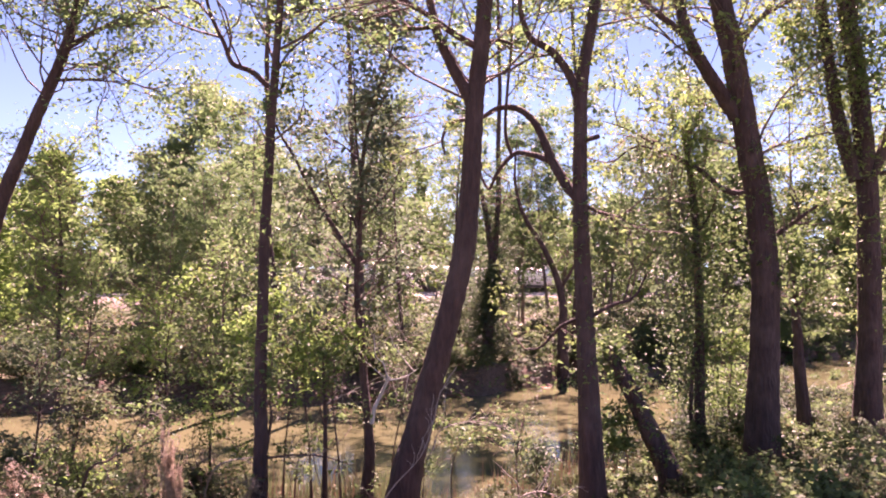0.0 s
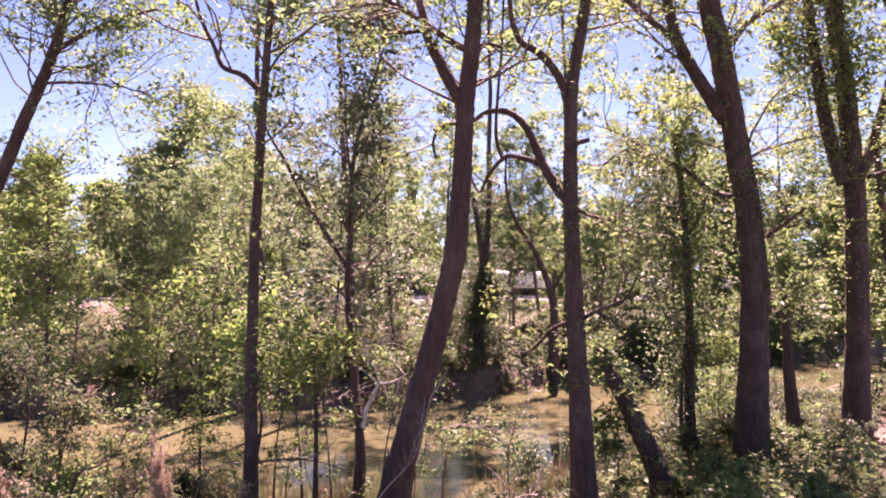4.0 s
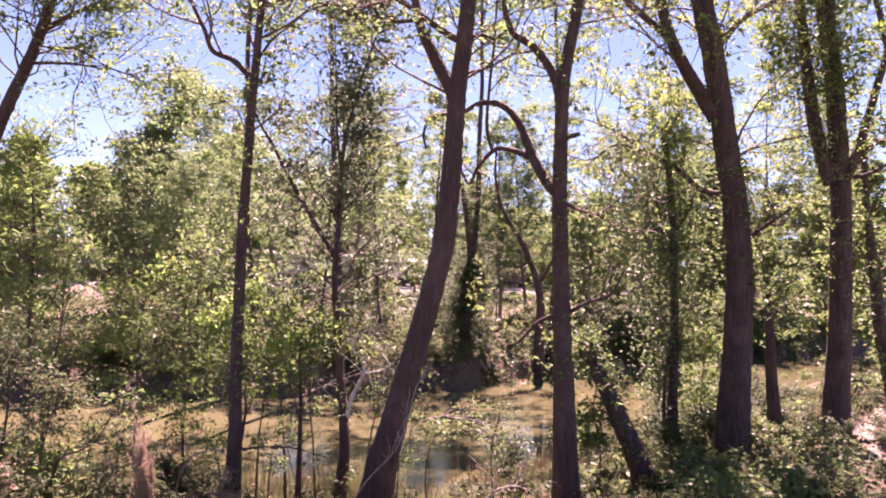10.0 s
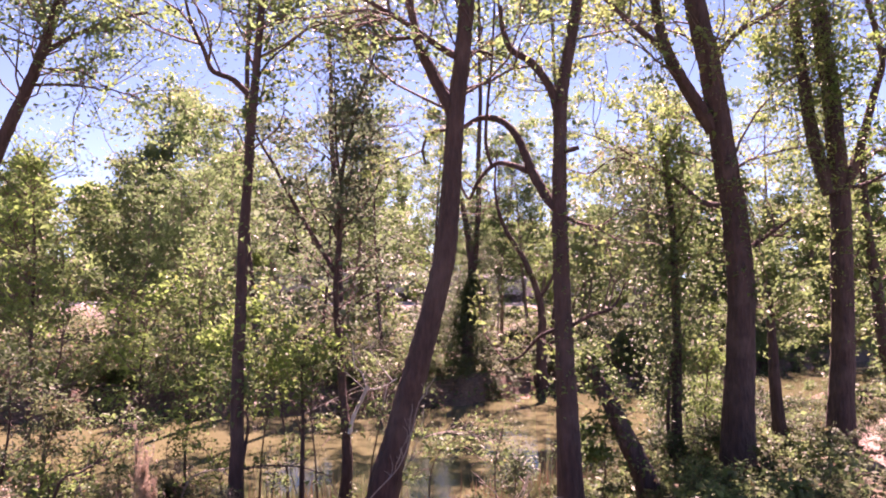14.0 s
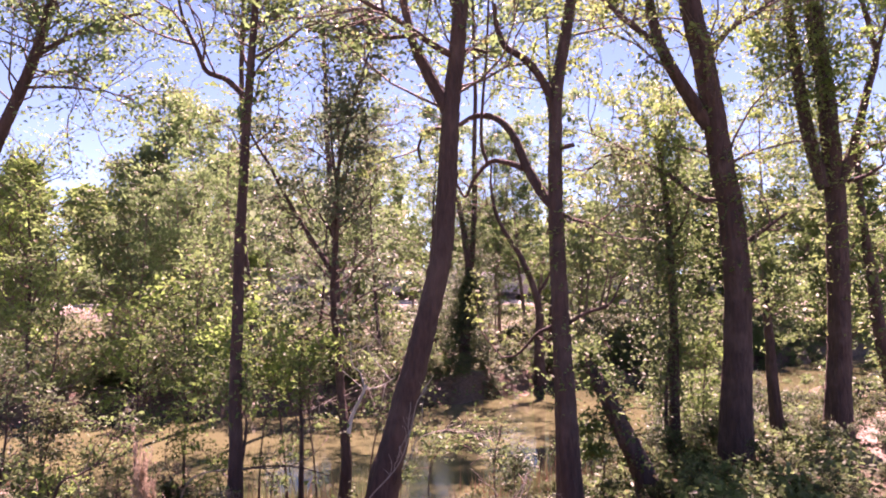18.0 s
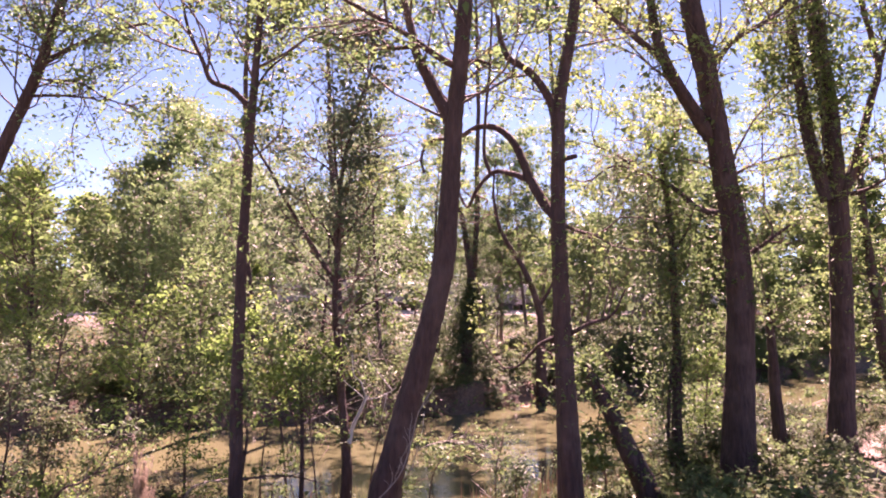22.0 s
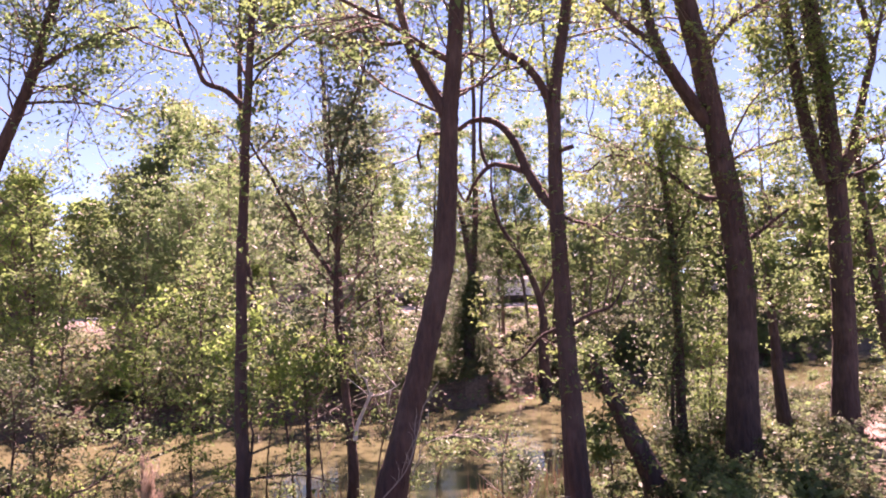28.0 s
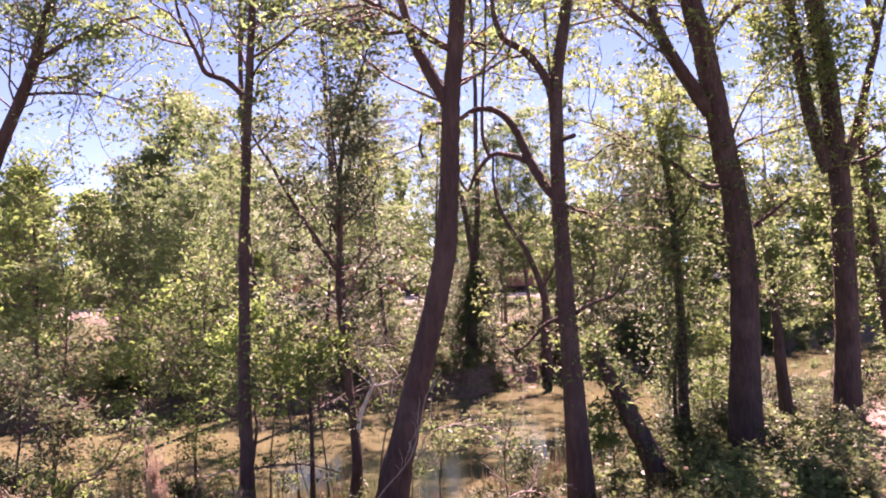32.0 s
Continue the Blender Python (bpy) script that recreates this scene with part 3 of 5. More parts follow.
def upper_crown(tree, o, line, r, height, leaf, leaf_size, bark, seed):
    """The unseen top of a tall tree, added above the view for its shade: its leader, spreading limbs and leaves."""
    rng = np.random.default_rng(seed + 900)
    up = wander(rng, line[-1], line[-1] - line[-6], height, 8, 0.06, 0.07)
    put("leader", np_mesh("leader", *[(a - o if i == 0 else a) for i, a in enumerate(tube(up, np.linspace(r, 0.02, 9), 10, rng, 0.03))], True), bark, tree)
    spots = []
    for i in range(int(height * 1.5)):
        k = rng.integers(2, 8)
        a = 2.4 * i + rng.normal(0, 0.4)
        ln = height * (0.55 - 0.035 * k) * (0.7 + 0.5 * rng.random())
        w = wander(rng, up[k], (math.cos(a), math.sin(a), 0.6), ln, 6, 0.05, 0.15)
        tb, tp = branch_out(rng, w, r * 0.4, 6, ln * 0.42, 0.2, sub=3, seg=3, twigs=False)
        tb.append(tube(w, np.linspace(r * 0.4, 0.006, 7), 5))
        v, f = join(tb)
        put("limb", np_mesh("limb", v - o, f), bark, tree)
        spots += tp
    v, f = leaf_cloud(rng, spots, 7, 0.16, leaf_size * 1.35, shape=4)
    put("upper_crown", np_mesh("upper_crown", v - o, f), leaf, tree)


def near_tree(name, label, seed, trunk, r0, r1, limbs, leaf, leaf_size, side=26, reach=1.6, per=7, spread=0.12, from_s=0.35, bark=BARK, group="", sub=4, vines=0, vine_from=0.0, vine_to=1.0, vine_reach=0.3, vine_leaf=None, category="tree", above=0.0, flare=0.45):
    """A tree that stands close by: its trunk and limbs follow the given lines; side branches, twigs and leaves grow from them."""
    rng = np.random.default_rng(seed)
    base = list(trunk[0])
    base[2] = rest(base[0], base[1]) - 0.12
    pts = [tuple(base)] + [tuple(p) for p in trunk[1:]]
    at = (base[0], base[1], base[2] + 0.12)
    tree = thing(name, label, category, group, at)
    o = np.array(at)
    line, rad = smooth_path(pts, taper(pts, r0, r1), 9)
    if r0 > 0.05:
        line = line + np.cumsum(rng.normal(0, 0.0022, line.shape), axis=0) * np.minimum(1, np.arange(len(line)) / 8)[:, None] * np.minimum(1, np.arange(len(line))[::-1] / 8)[:, None]
    rad = rad * (1 + flare * np.exp(-np.linspace(0, 1, len(rad)) * 16))
    v, f = tube(line, rad, 18, rng, 0.025)
    put("trunk", np_mesh("trunk", v - o, f, True), bark, tree)
    tubes, tips = branch_out(rng, line, r0, side, reach, from_s, sub=sub)
    for lpts, a, b, n in limbs:
        ll, lr = smooth_path(lpts, taper(lpts, a, b), 7)
        v, f = tube(ll, lr, 10, rng, 0.03)
        put("limb", np_mesh("limb", v - o, f, True), bark, tree)
        tb, tp = branch_out(rng, ll, a, n, reach * 0.8, 0.3, sub=sub)
        tubes += tb
        tips += tp
    for k in range(0, len(tubes), sub + 1):
        v, f = join(tubes[k:k + sub + 1])
        put("branch", np_mesh("branch", v - o, f), TWIG, tree)
    if above:
        upper_crown(tree, o, line, r1, above, leaf, leaf_size, bark, seed)
    if tips:
        v, f = leaf_cloud(rng, clumped(rng, tips, 0.9, 0.62), int(per * 1.45), spread, leaf_size)
        put("crown", np_mesh("crown", v - o, f), leaf, tree)
    if vines:
        n = len(line)
        i = rng.integers(int(vine_from * n), max(int(vine_to * n), 1), vines)
        knots, along = np.linspace(0, n, 10), np.arange(n)
        swell = np.interp(along, knots, 0.35 + 1.1 * rng.random(10))
        sway = np.stack([np.interp(along, knots, rng.uniform(-1, 1, 10)) for _ in range(2)], -1)
        c = line[np.minimum(i, n - 1)] + unit(rng.standard_normal((vines, 3))) * (rad[np.minimum(i, n - 1)][:, None] + vine_reach * swell[np.minimum(i, n - 1)][:, None] * rng.random((vines, 1)) ** 1.5)
        c[:, :2] += vine_reach * 0.35 * sway[np.minimum(i, n - 1)]
        v, f = leaf_cloud(rng, c, 7, 0.1, leaf_size * 0.9, 0.5)
        put("vine", np_mesh("vine", v - o, f), vine_leaf or LEAF_MID, tree, "green leafy vine climbing the trunk")
    return tree


near_tree("tree", "slender dark-barked tree with a forked crown on the creek bank", 11,
          [(-2.62, 9.00, 1.26), (-2.57, 9.00, 1.96), (-2.59, 9.00, 2.82), (-2.59, 9.00, 3.65), (-2.58, 9.00, 4.74), (-2.54, 9.00, 5.68), (-2.52, 9.00, 6.26), (-2.49, 9.00, 6.78), (-2.46, 9.10, 7.78), (-2.48, 9.20, 8.97), (-2.53, 9.30, 10.44)], 0.093, 0.03,
          [([(-2.55, 9.00, 6.70), (-2.74, 8.90, 6.87), (-2.96, 8.80, 6.95), (-3.04, 8.70, 7.17), (-3.20, 8.60, 7.56), (-3.29, 8.50, 8.08)], 0.042, 0.012, 6),
           ([(-2.44, 9.00, 6.92), (-2.32, 9.20, 7.25), (-2.08, 9.40, 7.56), (-1.93, 9.60, 7.84)], 0.02, 0.006, 6),
           ([(-2.48, 9.00, 7.03), (-2.65, 9.30, 7.39), (-2.67, 9.50, 7.78), (-2.64, 9.70, 8.50)], 0.02, 0.008, 6),
           ([(-2.49, 9.00, 1.95), (-2.30, 9.10, 1.96), (-2.07, 9.20, 1.95), (-1.80, 9.30, 1.90), (-1.45, 9.40, 1.77)], 0.016, 0.006, 3),
           ([(-2.52, 9.00, 1.96), (-2.50, 9.10, 2.22), (-2.50, 9.20, 2.45), (-2.56, 9.30, 2.62)], 0.03, 0.01, 4)],
          LEAF_MID, 0.049, side=18, reach=2.1, per=7, spread=0.08, from_s=0.48, above=5.0, vines=110, vine_from=0.05, vine_to=0.8, vine_reach=0.12)
near_tree("tree", "leaning dark-barked tree with heavy forked limbs on the creek bank", 12,
          [(-0.89, 9.00, 1.30), (-0.73, 9.00, 1.79), (-0.63, 9.00, 2.20), (-0.46, 9.00, 2.85), (-0.28, 9.00, 3.54), (-0.11, 9.00, 4.25), (-0.02, 9.00, 4.68), (0.04, 9.00, 5.34), (0.08, 9.00, 6.07), (0.11, 9.00, 6.51), (0.18, 9.00, 7.20), (0.23, 9.00, 7.79), (0.29, 9.00, 9.00), (0.29, 9.00, 10.37)], 0.185, 0.07,
          [([(0.08, 9.00, 6.50), (-0.19, 9.00, 7.01), (-0.37, 9.00, 7.41), (-0.44, 9.10, 7.75), (-0.60, 9.20, 8.39)], 0.085, 0.04, 5),
           ([(0.17, 9.00, 7.20), (-0.12, 8.80, 7.30), (-0.52, 8.70, 7.55), (-0.92, 8.50, 7.71), (-1.38, 8.30, 7.89)], 0.05, 0.02, 5),
           ([(-0.47, 9.00, 7.47), (-0.76, 9.20, 7.55), (-0.94, 9.40, 7.93)], 0.03, 0.015, 4),
           ([(0.21, 9.00, 7.24), (0.43, 9.10, 7.33), (0.62, 9.20, 7.31)], 0.03, 0.018, 2)],
          LEAF_BRONZE, 0.049, side=15, reach=2.2, per=6, spread=0.11, from_s=0.66, bark=BARK, above=7.0)
near_tree("tree", "dark-barked tree with arching bare limbs on the creek bank", 13,
          [(1.65, 9.20, 1.29), (1.57, 9.20, 2.72), (1.53, 9.20, 3.44), (1.49, 9.20, 4.39), (1.47, 9.20, 5.27), (1.48, 9.20, 6.09), (1.49, 9.20, 6.77), (1.62, 9.20, 7.53), (1.71, 9.20, 8.06), (1.79, 9.20, 9.14), (1.82, 9.20, 10.54)], 0.145, 0.045,
          [([(1.47, 9.20, 5.26), (1.33, 9.30, 5.45), (1.15, 9.40, 5.81), (0.97, 9.50, 6.28), (0.74, 9.60, 6.54), (0.47, 9.70, 6.59), (0.20, 9.70, 6.45), (-0.19, 9.80, 6.41), (-0.32, 9.90, 6.20), (-0.28, 9.90, 5.98)], 0.075, 0.016, 3),
           ([(1.15, 9.40, 5.79), (0.90, 9.50, 5.90), (0.67, 9.60, 5.93), (0.45, 9.70, 5.70), (0.33, 9.80, 5.48), (0.20, 9.90, 5.73)], 0.045, 0.012, 3),
           ([(0.64, 9.60, 5.89), (0.55, 9.60, 6.23), (0.58, 9.60, 6.86), (0.63, 9.60, 7.41), (0.67, 9.60, 8.37)], 0.025, 0.012, 3),
           ([(1.50, 9.20, 6.23), (1.48, 9.20, 6.50), (1.44, 9.20, 6.71), (1.36, 9.20, 6.91), (1.21, 9.20, 7.13), (1.06, 9.20, 7.27), (0.90, 9.20, 7.36), (0.81, 9.20, 7.48), (0.74, 9.20, 7.71), (0.71, 9.20, 7.98)], 0.075, 0.03, 3),
           ([(1.49, 9.20, 6.02), (1.62, 9.10, 6.03), (1.72, 9.05, 6.05)], 0.04, 0.03, 0),
           ([(1.50, 9.20, 5.20), (1.71, 9.30, 5.12), (1.92, 9.40, 5.05), (2.03, 9.50, 4.85)], 0.035, 0.012, 3),
           ([(1.49, 9.20, 3.73), (1.26, 9.40, 3.60), (1.02, 9.60, 3.32), (0.81, 9.80, 3.26)], 0.03, 0.01, 2),
           ([(1.60, 9.20, 3.73), (1.87, 9.10, 3.89), (2.13, 9.00, 4.00), (2.28, 8.90, 4.32)], 0.03, 0.01, 2)],
          LEAF_YELLOW, 0.046, side=15, reach=2.0, per=7, spread=0.081, from_s=0.62, above=6.0, vines=160, vine_from=0.1, vine_to=0.9, vine_reach=0.1)
near_tree("tree", "stout dark-barked tree with a thick forked limb", 14,
          [(4.98, 12.20, 1.23), (5.03, 12.20, 2.23), (5.08, 12.20, 3.19), (5.11, 12.20, 4.15), (5.08, 12.20, 4.93), (5.00, 12.20, 5.81), (4.91, 12.20, 6.31), (4.77, 12.20, 7.30), (4.61, 12.20, 8.31), (4.40, 12.20, 9.32), (4.25, 12.20, 10.72), (4.07, 12.20, 12.57)], 0.26, 0.15,
          [([(4.68, 12.20, 7.05), (4.25, 12.10, 7.66), (3.87, 12.00, 8.26), (3.68, 12.00, 8.90), (3.57, 12.00, 9.69)], 0.14, 0.07, 6),
           ([(3.82, 12.00, 8.36), (3.48, 12.00, 8.65), (3.06, 11.90, 8.94), (2.55, 11.80, 9.38)], 0.07, 0.03, 8),
           ([(4.73, 12.20, 8.35), (5.17, 12.30, 8.85), (5.81, 12.40, 9.26), (6.37, 12.50, 9.78)], 0.06, 0.025, 8),
           ([(4.93, 12.20, 5.72), (4.51, 12.40, 5.83), (4.08, 12.60, 6.26), (3.52, 12.80, 6.59), (3.11, 13.00, 6.70), (2.73, 13.20, 6.43)], 0.06, 0.012, 6),
           ([(3.63, 12.80, 6.54), (3.21, 12.80, 6.84), (2.80, 12.80, 7.04), (2.49, 12.80, 7.14)], 0.025, 0.008, 5),
           ([(5.32, 12.20, 5.04), (5.57, 12.00, 5.27), (5.85, 11.90, 5.49)], 0.05, 0.02, 3)],
          LEAF_YELLOW, 0.057, side=32, reach=2.8, per=9, spread=0.112, from_s=0.5, above=7.0, flare=0.3, vines=130, vine_from=0.3, vine_to=0.7, vine_reach=0.12)
near_tree("tree", "thin straight dark trunk beside the stout tree", 15,
          [(6.45, 13.70, 1.16), (6.40, 13.70, 1.69), (6.34, 13.70, 2.22), (6.30, 13.70, 2.76), (6.27, 13.70, 3.29), (6.23, 13.70, 3.94), (6.21, 13.70, 4.71)], 0.145, 0.05, [],
          LEAF_MID, 0.059, side=12, reach=1.2, per=12, from_s=0.75)
near_tree("tree", "vine-covered double trunk beside the dirt path", 16,
          [(7.27, 13.20, 1.19), (7.32, 13.20, 2.22), (7.37, 13.20, 3.26), (7.39, 13.20, 4.83), (7.39, 13.20, 5.75), (7.34, 13.20, 6.82), (7.28, 13.20, 7.91), (7.12, 13.20, 9.34), (7.06, 13.20, 10.98), (6.96, 13.20, 13.32)], 0.225, 0.12,
          [([(7.43, 13.10, 6.17), (7.60, 13.10, 6.54), (7.82, 13.10, 7.21), (8.06, 13.10, 8.05), (8.22, 13.10, 8.59), (8.12, 13.10, 9.19), (7.98, 13.10, 9.73), (7.89, 13.10, 10.28)], 0.1, 0.035, 12),
           ([(8.15, 13.00, 8.50), (8.30, 13.00, 9.04), (8.45, 13.00, 9.59), (8.52, 13.00, 10.13)], 0.045, 0.015, 12),
           ([(7.64, 13.20, 6.43), (7.87, 13.00, 6.80), (8.16, 12.80, 6.89)], 0.06, 0.03, 4),
           ([(7.64, 13.20, 6.22), (7.86, 13.00, 6.30), (8.10, 12.80, 6.48)], 0.05, 0.02, 4),
           ([(7.22, 13.20, 6.10), (6.98, 13.30, 7.19), (6.87, 13.40, 8.41), (6.79, 13.50, 9.78), (6.67, 13.50, 11.58)], 0.14, 0.07, 10)],
          LEAF_BRIGHT, 0.055, side=26, reach=2.0, per=10, spread=0.12, from_s=0.5, flare=0.5, vines=190, vine_from=0.22, vine_to=0.95, vine_reach=0.5, vine_leaf=LEAF_YELLOW)
near_tree("tree", "slim trunk wrapped in a dense hanging vine", 17,
          [(4.23, 13.00, 1.07), (4.22, 13.00, 2.19), (4.24, 13.00, 3.21), (4.21, 13.00, 4.45), (4.17, 13.00, 5.49), (4.10, 13.00, 6.32), (3.99, 13.00, 7.06)], 0.1, 0.05,
          [([(4.07, 12.90, 1.14), (4.03, 12.90, 2.00), (4.09, 12.90, 2.81), (4.22, 13.00, 3.62)], 0.04, 0.025, 2),
           ([(4.21, 13.00, 5.07), (4.47, 13.00, 5.49), (4.66, 13.10, 5.93)], 0.03, 0.01, 3)],
          LEAF_MID, 0.05, side=18, reach=1.1, per=6, from_s=0.3, vines=620, vine_from=0.08, vine_to=1.0, vine_reach=0.8, vine_leaf=LEAF_MID)
near_tree("tree", "leaning dark trunk slanting over the creek bank", 18,
          [(3.03, 10.40, 1.17), (2.92, 10.40, 1.45), (2.75, 10.40, 1.85), (2.57, 10.40, 2.25), (2.40, 10.40, 2.66), (2.27, 10.60, 2.94), (2.13, 10.80, 3.19)], 0.19, 0.09,
          [([(2.46, 10.50, 2.44), (2.35, 10.50, 2.12), (2.44, 10.50, 1.72)], 0.012, 0.01, 2)],
          LEAF_MID, 0.059, side=6, reach=0.6, per=15, from_s=0.5, vines=120, vine_from=0.2, vine_to=1.0, vine_reach=0.15)
near_tree("tree", "slanting tree with arched leafy branches", 19,
          [(-8.82, 12.00, 2.64), (-8.27, 12.00, 4.64), (-7.61, 12.00, 6.69), (-7.27, 12.00, 7.58), (-7.02, 12.00, 8.27), (-6.81, 12.00, 8.97), (-6.52, 12.00, 10.08), (-6.39, 12.00, 11.49)], 0.16, 0.06,
          [([(-7.18, 12.00, 7.70), (-6.70, 12.00, 7.71), (-6.21, 12.00, 7.68), (-5.87, 12.00, 7.61)], 0.03, 0.012, 5),
           ([(-6.97, 12.00, 8.28), (-6.45, 12.00, 8.58), (-5.88, 12.00, 8.84), (-5.20, 12.00, 9.01)], 0.05, 0.02, 9),
           ([(-6.86, 12.00, 7.98), (-6.27, 11.90, 7.91), (-5.73, 11.80, 7.60), (-5.15, 11.80, 7.42)], 0.025, 0.01, 7)],
          LEAF_BRONZE, 0.054, side=40, reach=2.5, per=12, spread=0.12, from_s=0.4)
near_tree("tree", "thin sapling trunk with dense green leaves", 20,
          [(-8.07, 14.00, 0.96), (-8.10, 14.00, 2.44), (-8.10, 14.00, 3.76), (-8.09, 14.00, 4.88), (-8.17, 14.00, 5.89), (-8.16, 14.00, 6.68)], 0.06, 0.015, [],
          LEAF_BRIGHT, 0.048, side=60, reach=1.9, per=13, spread=0.124, from_s=0.15)
near_tree("tree", "grey-green tree with fine leaves and one long slanting limb", 21,
          [(-1.50, 10.60, 0.75), (-1.42, 10.60, 1.45), (-1.47, 10.80, 2.07), (-1.57, 11.00, 2.72), (-1.62, 11.00, 3.40), (-1.67, 11.00, 4.01), (-1.67, 11.00, 4.54), (-1.63, 11.00, 5.15), (-1.62, 11.00, 5.78), (-1.55, 11.00, 6.31), (-1.44, 11.00, 6.81), (-1.27, 11.00, 7.40), (-1.11, 11.00, 7.96), (-1.03, 11.00, 8.40)], 0.085, 0.012,
          [([(-1.71, 11.00, 4.49), (-1.94, 11.00, 4.87), (-2.11, 10.90, 5.14), (-2.27, 10.80, 5.43), (-2.48, 10.70, 5.83), (-2.60, 10.60, 6.09), (-2.76, 10.50, 6.36), (-2.90, 10.40, 6.66)], 0.042, 0.015, 6),
           ([(-1.63, 11.00, 5.78), (-1.72, 11.00, 6.49), (-1.75, 11.00, 7.21), (-1.78, 11.00, 7.85), (-1.80, 11.00, 8.26)], 0.022, 0.006, 7),
           ([(-1.61, 11.00, 3.75), (-1.24, 11.00, 4.10), (-0.89, 11.00, 4.24), (-0.50, 11.00, 4.46)], 0.022, 0.006, 6),
           ([(-1.57, 11.00, 3.06), (-1.93, 11.00, 3.40), (-2.28, 11.00, 3.49), (-2.63, 11.00, 3.74)], 0.02, 0.006, 5),
           ([(-1.63, 11.00, 4.98), (-1.87, 11.00, 5.33), (-2.10, 11.00, 5.59), (-2.20, 11.00, 6.04)], 0.02, 0.006, 8),
           ([(-1.61, 11.00, 5.15), (-1.35, 11.00, 5.42), (-1.09, 11.00, 5.78), (-0.99, 11.00, 6.14)], 0.02, 0.006, 8),
           ([(-1.59, 11.00, 6.04), (-1.89, 11.00, 6.31), (-2.16, 11.00, 6.49), (-2.27, 11.00, 6.71)], 0.018, 0.005, 8),
           ([(-1.54, 11.00, 6.31), (-1.27, 11.00, 6.49), (-1.08, 11.00, 6.72), (-0.92, 11.00, 6.81)], 0.018, 0.005, 6)],
          LEAF_CEDAR, 0.054, side=50, reach=1.35, per=7, spread=0.15, from_s=0.33)
near_tree("tree", "thin dark sapling at the edge of the creek", 22,
          [(-1.96, 10.00, 0.97), (-1.95, 10.00, 1.74), (-1.98, 10.10, 2.51), (-2.03, 10.20, 2.97), (-2.01, 10.30, 3.36)], 0.05, 0.012, [],
          LEAF_BRIGHT, 0.048, side=8, reach=1.0, per=11, spread=0.087, from_s=0.3)
near_tree("tree", "old trunk smothered in dark ivy across the creek", 23,
          [(1.03, 31.00, 0.81), (1.01, 31.00, 2.03), (1.04, 31.00, 3.26), (1.12, 31.00, 4.25), (1.20, 31.00, 5.24), (1.02, 31.00, 6.72), (0.71, 31.00, 8.46)], 0.27, 0.1,
          [], LEAF_DARK, 0.06, side=14, reach=2.2, per=15, spread=0.124, from_s=0.6, vines=4200, vine_from=0.2, vine_to=0.6, vine_reach=0.85, vine_leaf=LEAF_DARK, flare=0.15)
near_tree("tree", "crooked dark trunk leaning across the far bank", 24,
          [(4.31, 31.00, 0.39), (4.21, 31.00, 1.85), (4.26, 31.00, 3.33), (4.00, 31.00, 4.55), (3.49, 31.00, 5.78), (2.73, 31.00, 7.00), (2.34, 31.00, 7.99), (2.20, 31.10, 9.20), (2.30, 31.20, 10.60)], 0.24, 0.03,
          [([(4.13, 31.00, 4.06), (4.73, 31.00, 5.06), (4.97, 31.00, 6.31)], 0.08, 0.03, 4)], LEAF_MID, 0.06, side=16, reach=2.4, per=15, spread=0.124, from_s=0.4)
near_tree("tree", "dark slanting trunk beside the dirt path", 25,
          [(10.59, 16.50, 0.88), (10.35, 16.50, 2.29), (10.15, 16.50, 3.33), (10.02, 16.50, 4.64), (9.86, 16.50, 5.96), (9.80, 16.50, 7.55)], 0.2, 0.06,
          [], LEAF_MID, 0.075, side=12, reach=1.6, per=8, spread=0.099, from_s=0.5, vines=150, vine_from=0.1, vine_to=0.9, vine_reach=0.2)


def hanging_vine(label, seed, strands, leaf, leaf_size=0.06, per=6, spread=0.1):
    """Leafy strands that hang from a limb; each strand is a thin stem of its own."""
    o = np.array(strands[0][0])
    vine = thing("hanging_vine", label, "vine", "hanging vines", strands[0][0])
    rng = np.random.default_rng(seed)
    spots = []
    for top, bottom in strands:
        line = np.linspace(top, bottom, 14)
        line[1:] += np.cumsum(rng.normal(0, 0.035, (13, 3)), 0)
        v, f = tube(line, np.linspace(0.012, 0.005, 14), 5)
        put("strand", np_mesh("strand", v - o, f), TWIG, vine)
        k = int(np.linalg.norm(line[-1] - line[0]) * 14) + 4
        s = rng.random(k) * 12.99
        j = s.astype(int)
        spots.append(line[j] + (line[j + 1] - line[j]) * (s - j)[:, None] + rng.normal(0, 0.1, (k, 3)))
    v, f = leaf_cloud(rng, np.vstack(spots), per, spread, leaf_size, 0.5)
    put("foliage", np_mesh("foliage", v - o, f), leaf, vine)
    return vine


CURTAIN = "bright leafy vine hanging from the limbs of a tall tree"
hanging_vine(CURTAIN, 201, [((7.10, 12.90, 10.18), (6.92, 12.90, 6.89)), ((6.84, 12.90, 10.18), (6.69, 12.90, 7.51)), ((6.63, 13.00, 10.22), (6.46, 13.00, 8.28)), ((6.36, 13.00, 10.43), (6.25, 13.00, 8.60)), ((7.21, 12.90, 9.97), (7.07, 12.90, 6.06)), ((6.14, 13.10, 10.47), (6.05, 13.10, 8.84))], LEAF_YELLOW, 0.05, 13, 0.17)
hanging_vine(CURTAIN, 202, [((7.15, 13.60, 9.15), (7.26, 13.60, 6.49)), ((6.84, 13.60, 9.82), (6.97, 13.60, 7.14)), ((7.10, 13.70, 10.55), (7.19, 13.70, 7.95))], LEAF_YELLOW, 0.05, 10, 0.17)
